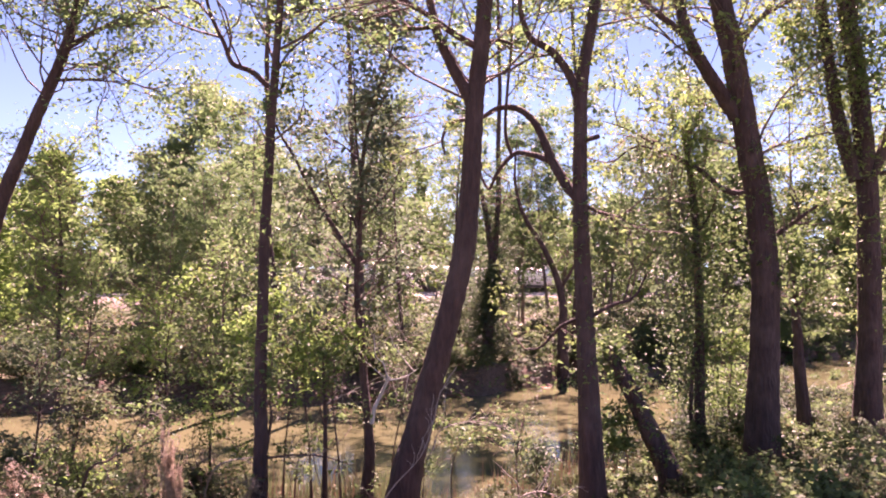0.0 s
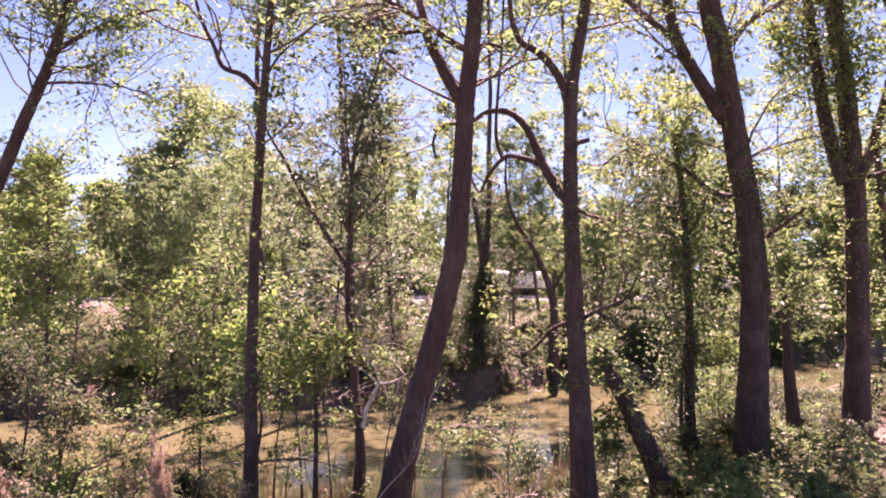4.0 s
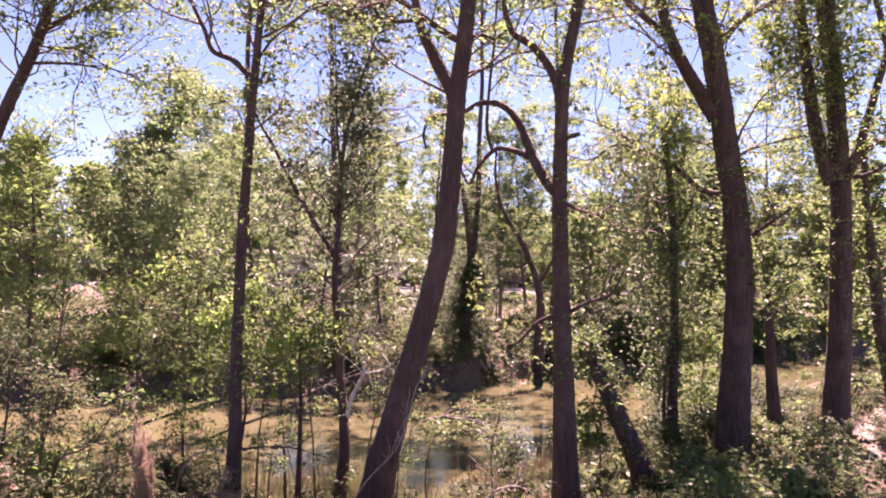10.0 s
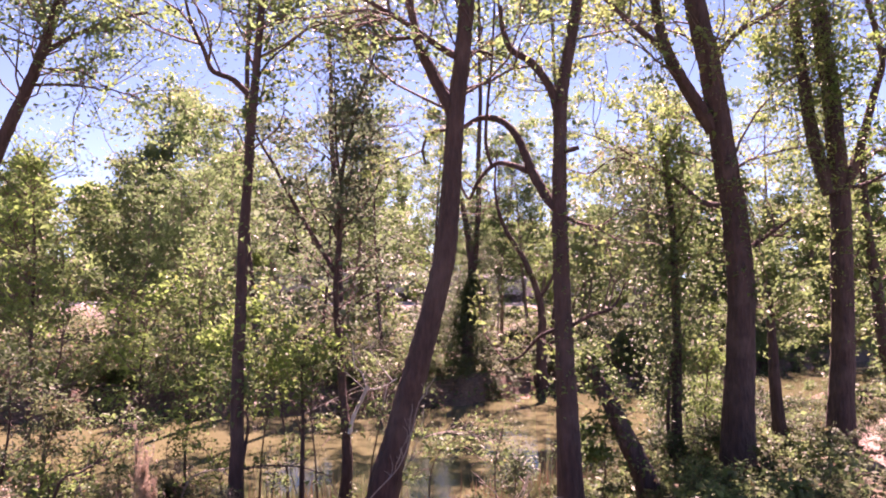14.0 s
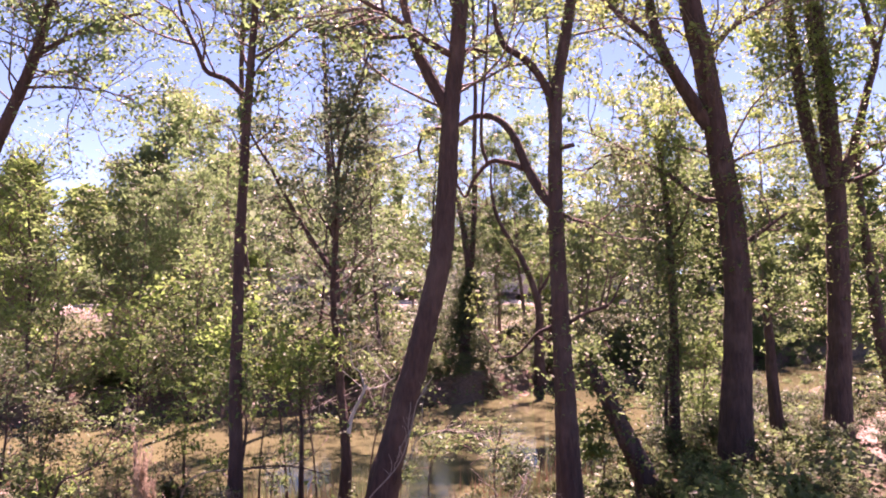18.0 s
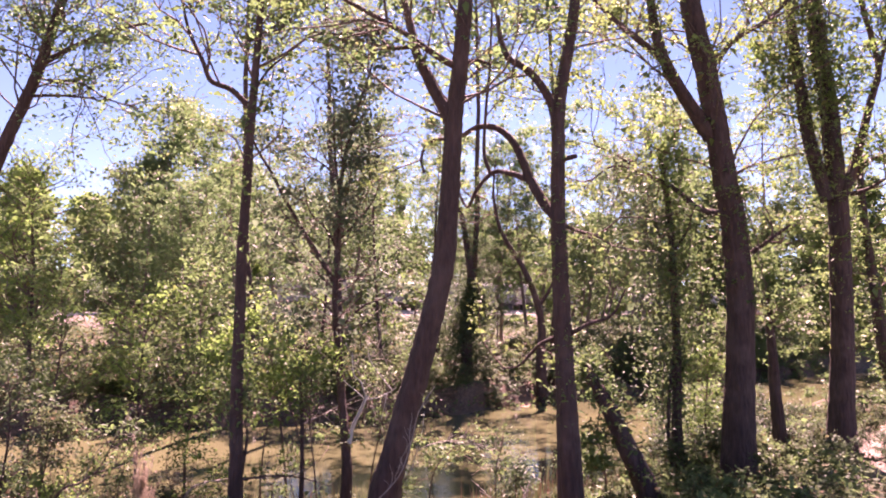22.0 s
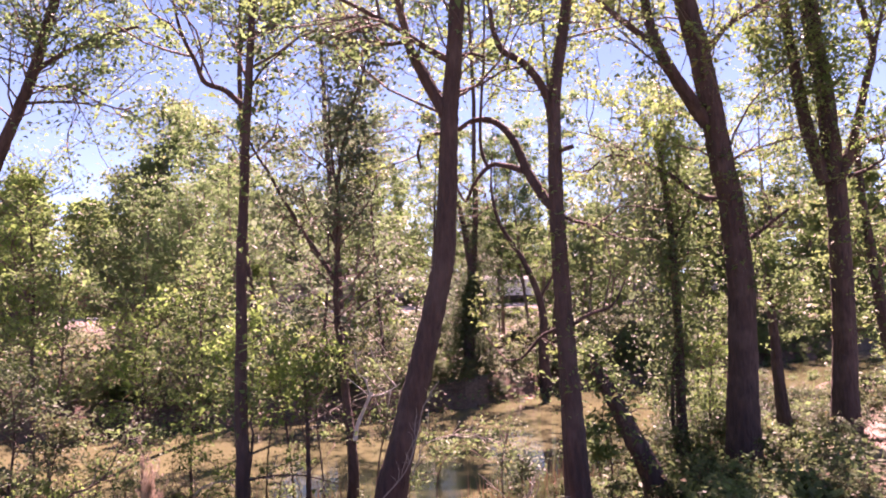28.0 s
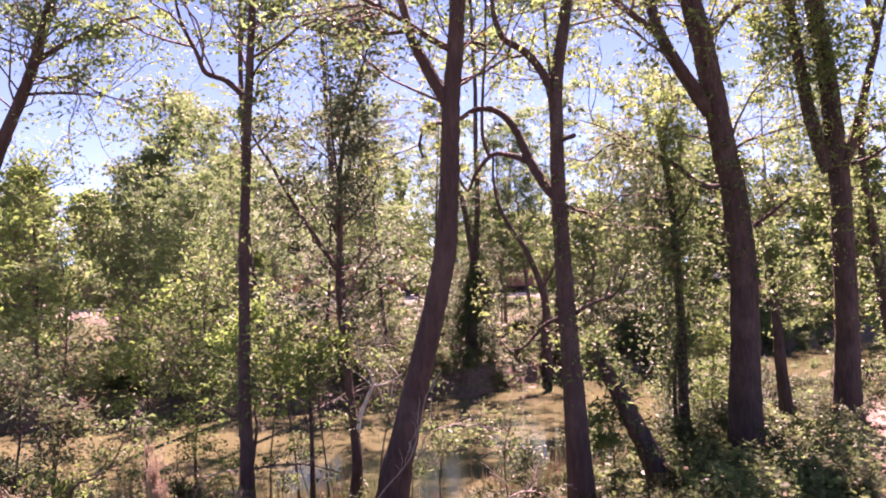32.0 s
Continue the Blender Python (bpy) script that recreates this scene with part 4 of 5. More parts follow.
hanging_vine("leafy vine strands hanging from a forked limb", 203, [((3.66, 11.90, 9.45), (3.60, 11.90, 7.39)), ((3.82, 11.90, 8.47), (3.75, 11.90, 6.81)), ((3.55, 11.90, 9.05), (3.46, 11.90, 7.87))], LEAF_MID, 0.055, 5, 0.07)
hanging_vine("leafy vine strands hanging in front of the woods", 204, [((3.95, 12.60, 7.48), (3.88, 12.60, 5.85)), ((4.26, 12.70, 7.31), (4.21, 12.70, 5.46)), ((3.75, 12.70, 7.40), (3.70, 12.70, 6.27))], LEAF_BRIGHT, 0.06, 7, 0.14)
hanging_vine("leafy vine climbing beside a stout trunk", 205, [((5.15, 12.00, 6.18), (5.28, 12.00, 4.07)), ((5.23, 12.00, 5.60), (5.25, 12.00, 3.31))], LEAF_MID, 0.05, 5, 0.07)
TANGLE = "dense leafy vine hanging round a slim trunk"
hanging_vine(TANGLE, 206, [((3.62, 12.8, 6.1), (3.66, 12.8, 4.1)), ((3.8, 12.9, 6.4), (3.84, 12.9, 2.9)), ((3.98, 12.95, 6.5), (3.97, 12.95, 2.2)), ((4.14, 13.1, 6.3), (4.06, 13.1, 1.6))], LEAF_DARK, 0.05, 15, 0.24)
hanging_vine(TANGLE, 210, [((4.4, 13.2, 6.2), (4.38, 13.2, 2.3)), ((4.6, 13.3, 6.2), (4.54, 13.3, 3.7)), ((4.78, 13.4, 5.6), (4.74, 13.4, 3.2)), ((4.43, 13.5, 6.5), (4.4, 13.5, 3.0))], LEAF_MID, 0.05, 15, 0.26)
hanging_vine("grey-green vine tangle hanging from a dead limb", 207, [((3.09, 12.70, 6.77), (3.11, 12.70, 5.76)), ((3.27, 12.82, 6.87), (3.32, 12.82, 5.47)), ((3.49, 12.94, 6.76), (3.50, 12.94, 5.17)), ((3.70, 13.06, 6.85), (3.72, 13.06, 5.39)), ((3.89, 13.18, 6.74), (3.88, 13.18, 5.30)), ((3.07, 13.30, 6.70), (3.09, 13.30, 5.95))], LEAF_CEDAR, 0.05, 10, 0.17)
hanging_vine(CURTAIN, 208, [((6.11, 13.35, 9.94), (6.00, 13.35, 8.49)), ((6.35, 13.47, 9.99), (6.24, 13.47, 7.75)), ((6.61, 13.59, 10.05), (6.46, 13.59, 7.23)), ((6.87, 13.71, 10.10), (6.73, 13.71, 6.81)), ((7.09, 13.83, 10.15), (6.90, 13.83, 6.27)), ((7.30, 13.95, 10.21), (7.16, 13.95, 7.09))], LEAF_YELLOW, 0.05, 9, 0.17)
hanging_vine(CURTAIN, 209, [((3.65, 12.25, 9.44), (3.59, 12.25, 7.81)), ((3.85, 12.37, 8.26), (3.76, 12.37, 6.73)), ((4.07, 12.49, 7.88), (3.99, 12.49, 6.45)), ((4.30, 12.61, 7.51), (4.19, 12.61, 6.37))], LEAF_YELLOW, 0.046, 7, 0.12)

SWAYING = []


def sapling(label, seed, line, r, leaf, leaf_size, side, reach, per, spread=0.14, from_s=0.25):
    ob = near_tree("sapling", label, seed, line, r, 0.005, [], leaf, leaf_size, side=side, reach=reach, per=per, spread=spread, from_s=from_s, sub=3, group="saplings", category="sapling")
    SWAYING.append(ob)
    return ob


YOUNG = "slender leafy sapling at the edge of the creek"
sapling(YOUNG, 61, [(-2.32, 11.00, 0.65), (-2.40, 11.00, 1.67), (-2.53, 11.10, 2.51), (-2.69, 11.20, 3.38), (-2.81, 11.30, 3.91)], 0.025, LEAF_BRIGHT, 0.050, 15, 0.8, 9, from_s=0.52)
sapling(YOUNG, 62, [(-2.92, 11.50, 0.48), (-2.89, 11.50, 1.55), (-2.76, 11.50, 2.45), (-2.56, 11.50, 3.18)], 0.022, LEAF_BRIGHT, 0.050, 13, 0.8, 9, from_s=0.52)
sapling(YOUNG, 75, [(-3.17, 11.60, 0.40), (-3.30, 11.60, 1.52), (-3.43, 11.60, 2.61), (-3.54, 11.70, 3.52)], 0.024, LEAF_BRIGHT, 0.05, 22, 0.9, 9, from_s=0.52)
sapling(YOUNG, 64, [(-4.96, 9.00, 1.22), (-4.78, 9.00, 1.74), (-4.55, 9.10, 1.88), (-4.38, 9.20, 2.02), (-4.25, 9.30, 2.33), (-4.13, 9.40, 2.55)], 0.026, LEAF_MID, 0.036, 8, 0.6, 7)
sapling(YOUNG, 65, [(-5.31, 9.50, 1.02), (-5.27, 9.50, 1.64), (-5.24, 9.60, 2.14), (-5.12, 9.70, 2.50)], 0.02, LEAF_LOW, 0.036, 14, 0.55, 11)
sapling(YOUNG, 66, [(0.76, 9.60, 1.11), (0.70, 9.60, 1.59), (0.72, 9.60, 2.04), (0.81, 9.60, 2.38)], 0.012, LEAF_MID, 0.036, 6, 0.5, 5)
sapling(YOUNG, 67, [(1.06, 10.40, 0.87), (1.04, 10.40, 1.31), (1.05, 10.40, 1.71), (1.10, 10.40, 2.00)], 0.014, LEAF_DARK, 0.036, 11, 0.24, 9)
sapling(YOUNG, 68, [(-0.11, 9.40, 1.16), (-0.17, 9.40, 1.63), (-0.05, 9.40, 2.07), (0.28, 9.50, 2.31), (0.62, 9.60, 2.32)], 0.012, LEAF_MID, 0.036, 6, 0.4, 5)
sapling(YOUNG, 69, [(-1.68, 10.00, 0.94), (-1.76, 10.00, 1.75), (-1.84, 10.00, 2.52), (-1.81, 10.00, 3.15)], 0.018, LEAF_MID, 0.036, 9, 0.6, 9, from_s=0.5)
sapling(YOUNG, 71, [(2.77, 12.20, 0.86), (2.72, 12.20, 1.42), (2.62, 12.20, 2.09), (2.80, 12.20, 2.76), (2.88, 12.20, 3.24)], 0.02, LEAF_MID, 0.04, 8, 0.6, 11)
sapling(YOUNG, 72, [(4.94, 13.40, 1.10), (4.88, 13.40, 1.93), (4.94, 13.40, 2.67), (5.01, 13.40, 3.20)], 0.025, LEAF_BRIGHT, 0.036, 14, 0.7, 16)
sapling(YOUNG, 73, [(-1.20, 11.40, 0.51), (-1.13, 11.40, 1.43), (-0.99, 11.40, 2.15), (-0.81, 11.40, 2.87), (-0.55, 11.40, 3.14)], 0.018, LEAF_MID, 0.037, 16, 0.8, 9, from_s=0.5)
sapling(YOUNG, 74, [(-6.22, 10.00, 0.84), (-6.10, 10.00, 1.66), (-6.03, 10.00, 2.44), (-6.10, 10.00, 3.14)], 0.03, LEAF_DARK, 0.036, 16, 0.8, 11)

sapling("bushy sapling with fresh green leaves on the bank", 77, [(-5.05, 9.20, 1.10), (-5.00, 9.20, 1.50), (-5.08, 9.20, 1.90)], 0.018, LEAF_BRIGHT, 0.036, 14, 0.5, 7, from_s=0.1)

TIERS = "young tree with wide sprays of fresh leaves above the water"
for seed, line in ((101, [(-6.9, 12.4, 0.4), (-6.85, 12.4, 1.9), (-6.7, 12.5, 3.3), (-6.75, 12.5, 4.9)]), (102, [(-5.4, 12.5, 0.35), (-5.3, 12.5, 1.7), (-5.35, 12.6, 3.0), (-5.15, 12.6, 4.4)]),
                   (103, [(-4.35, 12.3, 0.4), (-4.4, 12.3, 1.6), (-4.25, 12.4, 2.9), (-4.35, 12.5, 4.7)])):
    sapling(TIERS, seed, line, 0.03, (LEAF_BRIGHT, LEAF_MID)[seed % 2], 0.05, 18, 1.35, 13, 0.16, 0.42)


SPRAY = "thin sapling with sparse leaves over the water's edge"
for seed, line in ((91, [(-4.76, 10.60, 0.68), (-4.75, 10.60, 1.38), (-4.65, 10.70, 1.86), (-4.40, 10.80, 2.22)]), (92, [(-3.07, 10.20, 0.84), (-3.13, 10.20, 1.43), (-3.34, 10.30, 1.84), (-3.63, 10.40, 2.02)]),
                   (93, [(-2.48, 10.40, 0.79), (-2.45, 10.40, 1.40), (-2.37, 10.50, 1.78), (-2.17, 10.50, 1.95)]), (94, [(-5.29, 11.00, 0.55), (-5.40, 11.00, 1.18), (-5.35, 11.20, 1.65), (-5.06, 11.40, 1.93)]),
                   (95, [(-0.62, 10.60, 0.77), (-0.59, 10.60, 1.38), (-0.46, 10.60, 1.72), (-0.15, 10.70, 1.91)]), (96, [(-4.16, 11.20, 0.51), (-4.14, 11.20, 1.07), (-4.33, 11.30, 1.57), (-4.30, 11.40, 2.03)])):
    sapling(SPRAY, seed, line, 0.012, LEAF_MID if seed % 2 else LEAF_BRIGHT, 0.036, 8, 0.5, 7, 0.1)


def bare_twig(label, seed, line, r):
    o = np.array(line[0])
    tw = thing("bare_branch", label, "branch", "bare branches", line[0])
    rng = np.random.default_rng(seed)
    ll, lr = smooth_path(line, taper(line, r, 0.004), 6)
    tb, _ = branch_out(rng, ll, r, 7, 0.5, 0.25, sub=2, seg=4)
    put("stem", np_mesh("stem", *[(a - o if i == 0 else a) for i, a in enumerate(tube(ll, lr, 6, rng, 0.04))], True), PALE_TWIG, tw)
    for k in range(0, len(tb), 3):
        v, f = join(tb[k:k + 3])
        put("twig", np_mesh("twig", v - o, f), PALE_TWIG, tw)


PALE = "pale bare branch leaning over the bank"
bare_twig(PALE, 81, [(-1.14, 8.40, 1.32), (-0.83, 8.40, 1.78), (-0.51, 8.40, 2.14), (-0.37, 8.50, 2.52), (-0.29, 8.50, 2.85), (-0.10, 8.60, 3.15)], 0.010)
bare_twig(PALE, 82, [(-0.37, 8.50, 2.19), (-0.28, 8.50, 2.42), (0.08, 8.50, 2.53), (0.49, 8.60, 2.45)], 0.007)
bare_twig(PALE, 83, [(-3.56, 9.60, 1.02), (-3.36, 9.60, 1.66), (-2.81, 9.50, 1.84), (-2.26, 9.40, 1.87), (-1.86, 9.40, 1.93)], 0.014)
bare_twig(PALE, 84, [(-4.89, 9.40, 1.06), (-4.73, 9.40, 1.60), (-4.53, 9.40, 2.16), (-4.32, 9.40, 2.36), (-4.14, 9.40, 2.55)], 0.011)
bare_twig(PALE, 85, [(0.51, 8.60, 1.35), (0.64, 8.60, 1.60), (0.91, 8.60, 1.69), (1.18, 8.60, 1.60)], 0.02)
bare_twig(PALE, 86, [(-2.41, 11.60, 3.54), (-2.07, 11.70, 3.92), (-2.25, 11.80, 4.57), (-2.01, 12.00, 4.87)], 0.016)
bare_twig("thin pale bare branch in the tangle by the water", 111, [(-1.48, 10.80, 3.55), (-1.23, 10.92, 2.99), (-0.80, 11.04, 2.65)], 0.009)
bare_twig("thin pale bare branch in the tangle by the water", 112, [(-1.31, 11.00, 3.91), (-1.27, 11.12, 3.73), (-0.96, 11.24, 3.35), (-0.76, 11.36, 2.83)], 0.011)
bare_twig("thin pale bare branch in the tangle by the water", 113, [(-2.23, 11.20, 2.25), (-1.85, 11.32, 2.43), (-1.35, 11.44, 2.68), (-1.08, 11.56, 2.72)], 0.012)
bare_twig("thin pale bare branch in the tangle by the water", 114, [(-2.58, 11.40, 2.92), (-2.21, 11.52, 2.72), (-2.00, 11.64, 2.42), (-1.77, 11.76, 2.17)], 0.010)
bare_twig("thin pale bare branch in the tangle by the water", 115, [(-2.11, 11.60, 3.16), (-2.00, 11.72, 3.43), (-1.63, 11.84, 3.83), (-1.30, 11.96, 3.90)], 0.012)
bare_twig(PALE, 87, [(-1.12, 12.00, 2.23), (-1.33, 12.00, 2.98), (-1.06, 12.00, 3.55), (-1.27, 12.00, 4.12)], 0.018)



def woodland_tree(name, label, seed, h, r, crown_from, spread_out, limbs, leaf, leaf_size, per, clump, bark=BARK_GREY, reach=0.45, shape=4, sub=5, side=9, split=True, keep=0.5):
    """A tree of the further woods: a bent trunk, limbs all round, twigs and leaf clusters."""
    rng = np.random.default_rng(seed)
    tree = thing(name, label, "tree", "woodland trees")
    line = wander(rng, (0, 0, -0.15), (rng.normal(0, 0.06), rng.normal(0, 0.06), 1), h * 0.93, 9, 0.05, 0.06)
    rad = np.linspace(r, r * 0.15, len(line))
    rad[0] *= 1.4
    v, f = tube(line, rad, 10, rng, 0.03)
    put("trunk", np_mesh("trunk", v, f, True), bark, tree)
    tubes, tips = [], []
    for i in range(limbs):
        s = crown_from + (0.97 - crown_from) * (i + rng.random()) / limbs
        k = min(int(s * 9), 8)
        p = line[k] + (line[k + 1] - line[k]) * (s * 9 - k)
        a = 2.4 * i + rng.normal(0, 0.4)
        el = 0.25 + 0.7 * (s - crown_from)
        ln = spread_out * (1.1 - 0.65 * ((s - crown_from) / (1 - crown_from)) ** 1.3) * (0.65 + 0.6 * rng.random())
        w = wander(rng, p, (math.cos(a), math.sin(a), el), ln, 6, 0.05, 0.16)
        rr = max(r * 0.35 * (1 - s * 0.7), 0.012)
        tb, tp = branch_out(rng, w, rr, side, ln * reach, 0.15, sub=sub, seg=3, twigs=False)
        tb.append(tube(w, np.linspace(rr, 0.006, 7), 5))
        tips += tp
        if split:
            put("limb", np_mesh("limb", *join(tb)), TWIG, tree)
        tubes += tb
    if not split:
        tagged(put("branchwork", np_mesh("branchwork", *join(tubes)), TWIG, tree), kind="stuff")
    tips = clumped(rng, tips, 0.22 * spread_out + 0.5, keep)
    v, f = leaf_cloud(rng, tips, int(per * 0.95 / keep), clump, leaf_size * 0.95, shape=shape)
    put("crown", np_mesh("crown", v, f), leaf, tree)
    return tree


def shrub(name, label, seed, h, w, stems, leaf, leaf_size, per, clump, category="shrub", group="shrubs", shape=6, stem_mat=None):
    rng = np.random.default_rng(seed)
    bush = thing(name, label, category, group)
    tubes, tips = [], []
    for i in range(stems):
        a = rng.random() * 6.283
        ln = h * (0.6 + 0.5 * rng.random())
        q = w / h * (0.3 + 0.8 * rng.random())
        line = wander(rng, (0.12 * math.cos(a) * w, 0.12 * math.sin(a) * w, -0.05), (math.cos(a) * q, math.sin(a) * q, 1), ln, 6, -0.03, 0.14)
        tb, tp = branch_out(rng, line, 0.02, 7, ln * 0.35, 0.2, sub=3, seg=3, twigs=False)
        tb.append(tube(line, np.linspace(0.008 + 0.006 * h, 0.003, 7), 5))
        tagged(put("stem", np_mesh("stem", *join(tb)), stem_mat or TWIG, bush), kind="stuff" if stem_mat else "")
        tips += tp
        tips.append(line[-1])
    v, f = leaf_cloud(rng, clumped(rng, tips, 0.42 * h, 0.5), int(per * 1.9), clump, leaf_size, 0.1, shape)
    put("foliage", np_mesh("foliage", v, f), leaf, bush)
    return bush


# dead branch bleached by the sun
dead = thing("dead_branch", "bleached bare dead branch at the edge of the creek", "branch", at=(-1.34, 10.4, 2.16))
dead_o = np.array(dead.location)
pieces = []
for pts, a, b in (([(-1.35, 10.40, 2.13), (-1.31, 10.40, 2.35), (-1.21, 10.40, 2.57), (-1.10, 10.40, 2.81)], 0.034, 0.022),
                  ([(-1.12, 10.40, 2.76), (-0.98, 10.45, 2.77), (-0.82, 10.50, 2.83), (-0.68, 10.50, 2.92)], 0.013, 0.006),
                  ([(-1.12, 10.40, 2.78), (-1.19, 10.40, 3.00), (-1.30, 10.40, 3.12), (-1.33, 10.40, 3.44)], 0.011, 0.005),
                  ([(-0.74, 10.40, 2.89), (-0.93, 10.40, 3.12), (-1.04, 10.40, 3.28), (-1.10, 10.40, 3.45)], 0.009, 0.004),
                  ([(-1.13, 10.40, 2.76), (-1.28, 10.40, 2.89), (-1.45, 10.40, 3.03)], 0.008, 0.004),
                  ([(-0.82, 10.40, 2.84), (-0.84, 10.40, 2.71), (-0.89, 10.40, 2.47)], 0.006, 0.003)):
    ll, lr = smooth_path(pts, taper(pts, a, b), 5)
    pieces.append(tube(ll, lr, 8, np.random.default_rng(2), 0.04))
v, f = join(pieces)
put("wood", np_mesh("wood", v - dead_o, f, True), DEADWOOD, dead)

BASE = {
    "round": woodland_tree("tree", "leafy bright green tree in the woods by the creek", 31, 9.0, 0.11, 0.12, 3.4, 26, LEAF_BRIGHT, 0.15, 8, 0.21, side=6, sub=3),
    "mid": woodland_tree("tree", "green deciduous tree in the woods by the creek", 32, 13.0, 0.16, 0.2, 3.8, 28, LEAF_MID, 0.17, 8, 0.24, side=6, sub=3),
    "dark": woodland_tree("tree", "tall dense green tree rising above its neighbours", 33, 15.0, 0.22, 0.1, 4.0, 34, LEAF_FRESH, 0.15, 7, 0.36, side=7, sub=3, keep=0.78),
    "airy": woodland_tree("tree", "airy tree with thin young yellowish leaves", 34, 15.0, 0.13, 0.3, 3.6, 24, LEAF_BRONZE, 0.12, 7, 0.22, side=6, sub=2),
    # added shade tree: at full size its crown stays mostly above the view
    "high": woodland_tree("tree", "tall slim tree with a high airy crown, added for shade on the far bank", 37, 24.0, 0.17, 0.6, 4.6, 26, LEAF_BRONZE, 0.14, 5, 0.24, bark=BARK, side=6, sub=3),
    "tall": woodland_tree("tree", "tall leafy tree of the far tree line", 35, 20.0, 0.3, 0.2, 5.5, 30, LEAF_MID, 0.62, 6, 0.6, side=5, sub=3, split=False),
    "tall2": woodland_tree("tree", "tall yellow-green tree of the far tree line", 36, 19.0, 0.3, 0.25, 5.0, 28, LEAF_BRIGHT, 0.6, 6, 0.6, side=5, sub=3, split=False),
}
SHRUBS = {
    "bright": shrub("shrub", "bright leafy shrub on the creek bank", 41, 2.6, 2.0, 9, LEAF_MID, 0.085, 5, 0.14, shape=4),
    "green": shrub("shrub", "tangled green shrub on the creek bank", 42, 2.4, 2.1, 9, LEAF_DARK, 0.085, 6, 0.14, shape=4),
    "shade": shrub("shrub", "dark tangled shrub overhanging the water", 43, 2.2, 2.3, 9, LEAF_LOW, 0.09, 5, 0.16, shape=4),
    "bush": shrub("shrub", "thick green bush beside the railway", 47, 2.6, 2.2, 6, LEAF_DARK, 0.17, 5, 0.2, shape=4),
    "low": shrub("shrub", "low leafy undergrowth bush", 44, 0.8, 0.9, 8, LEAF_LOW, 0.05, 3, 0.08, shape=4),
    "low2": shrub("shrub", "low shrub with fine pale green leaves", 45, 1.0, 0.7, 7, LEAF_DARK, 0.045, 3, 0.08, shape=4),
    "dry": shrub("dry_weed", "dry pinkish dead weed stalks", 46, 1.2, 0.35, 10, DRY, 0.028, 3, 0.05, "weed", "dry weeds", shape=4, stem_mat=DRY),
}
SHRUBS["plume"] = shrub("dry_weed", "tall pinkish plume of dry dead stalks", 48, 1.15, 0.12, 20, DRY, 0.03, 6, 0.045, "weed", "dry weeds", shape=4, stem_mat=DRY)
for ob in SHRUBS["plume"].children:          # drawn in to a narrow upright tuft
    for vt in ob.data.vertices:
        vt.co.x, vt.co.y = vt.co.x * 0.2, vt.co.y * 0.2
placed = set()


def plant(table, kind, x, y, size=1.0, turn=None, rng=np.random.default_rng(77)):
    m = pose(x, y, rest(x, y), 0, 0, rng.random() * 360 if turn is None else turn) @ Matrix.Scale(size, 4)
    proto = table[kind]
    if kind not in placed:
        placed.add(kind)
        proto.matrix_basis = m
        return proto
    ob = copy_thing(proto, m)
    ob.matrix_basis = m
    return ob


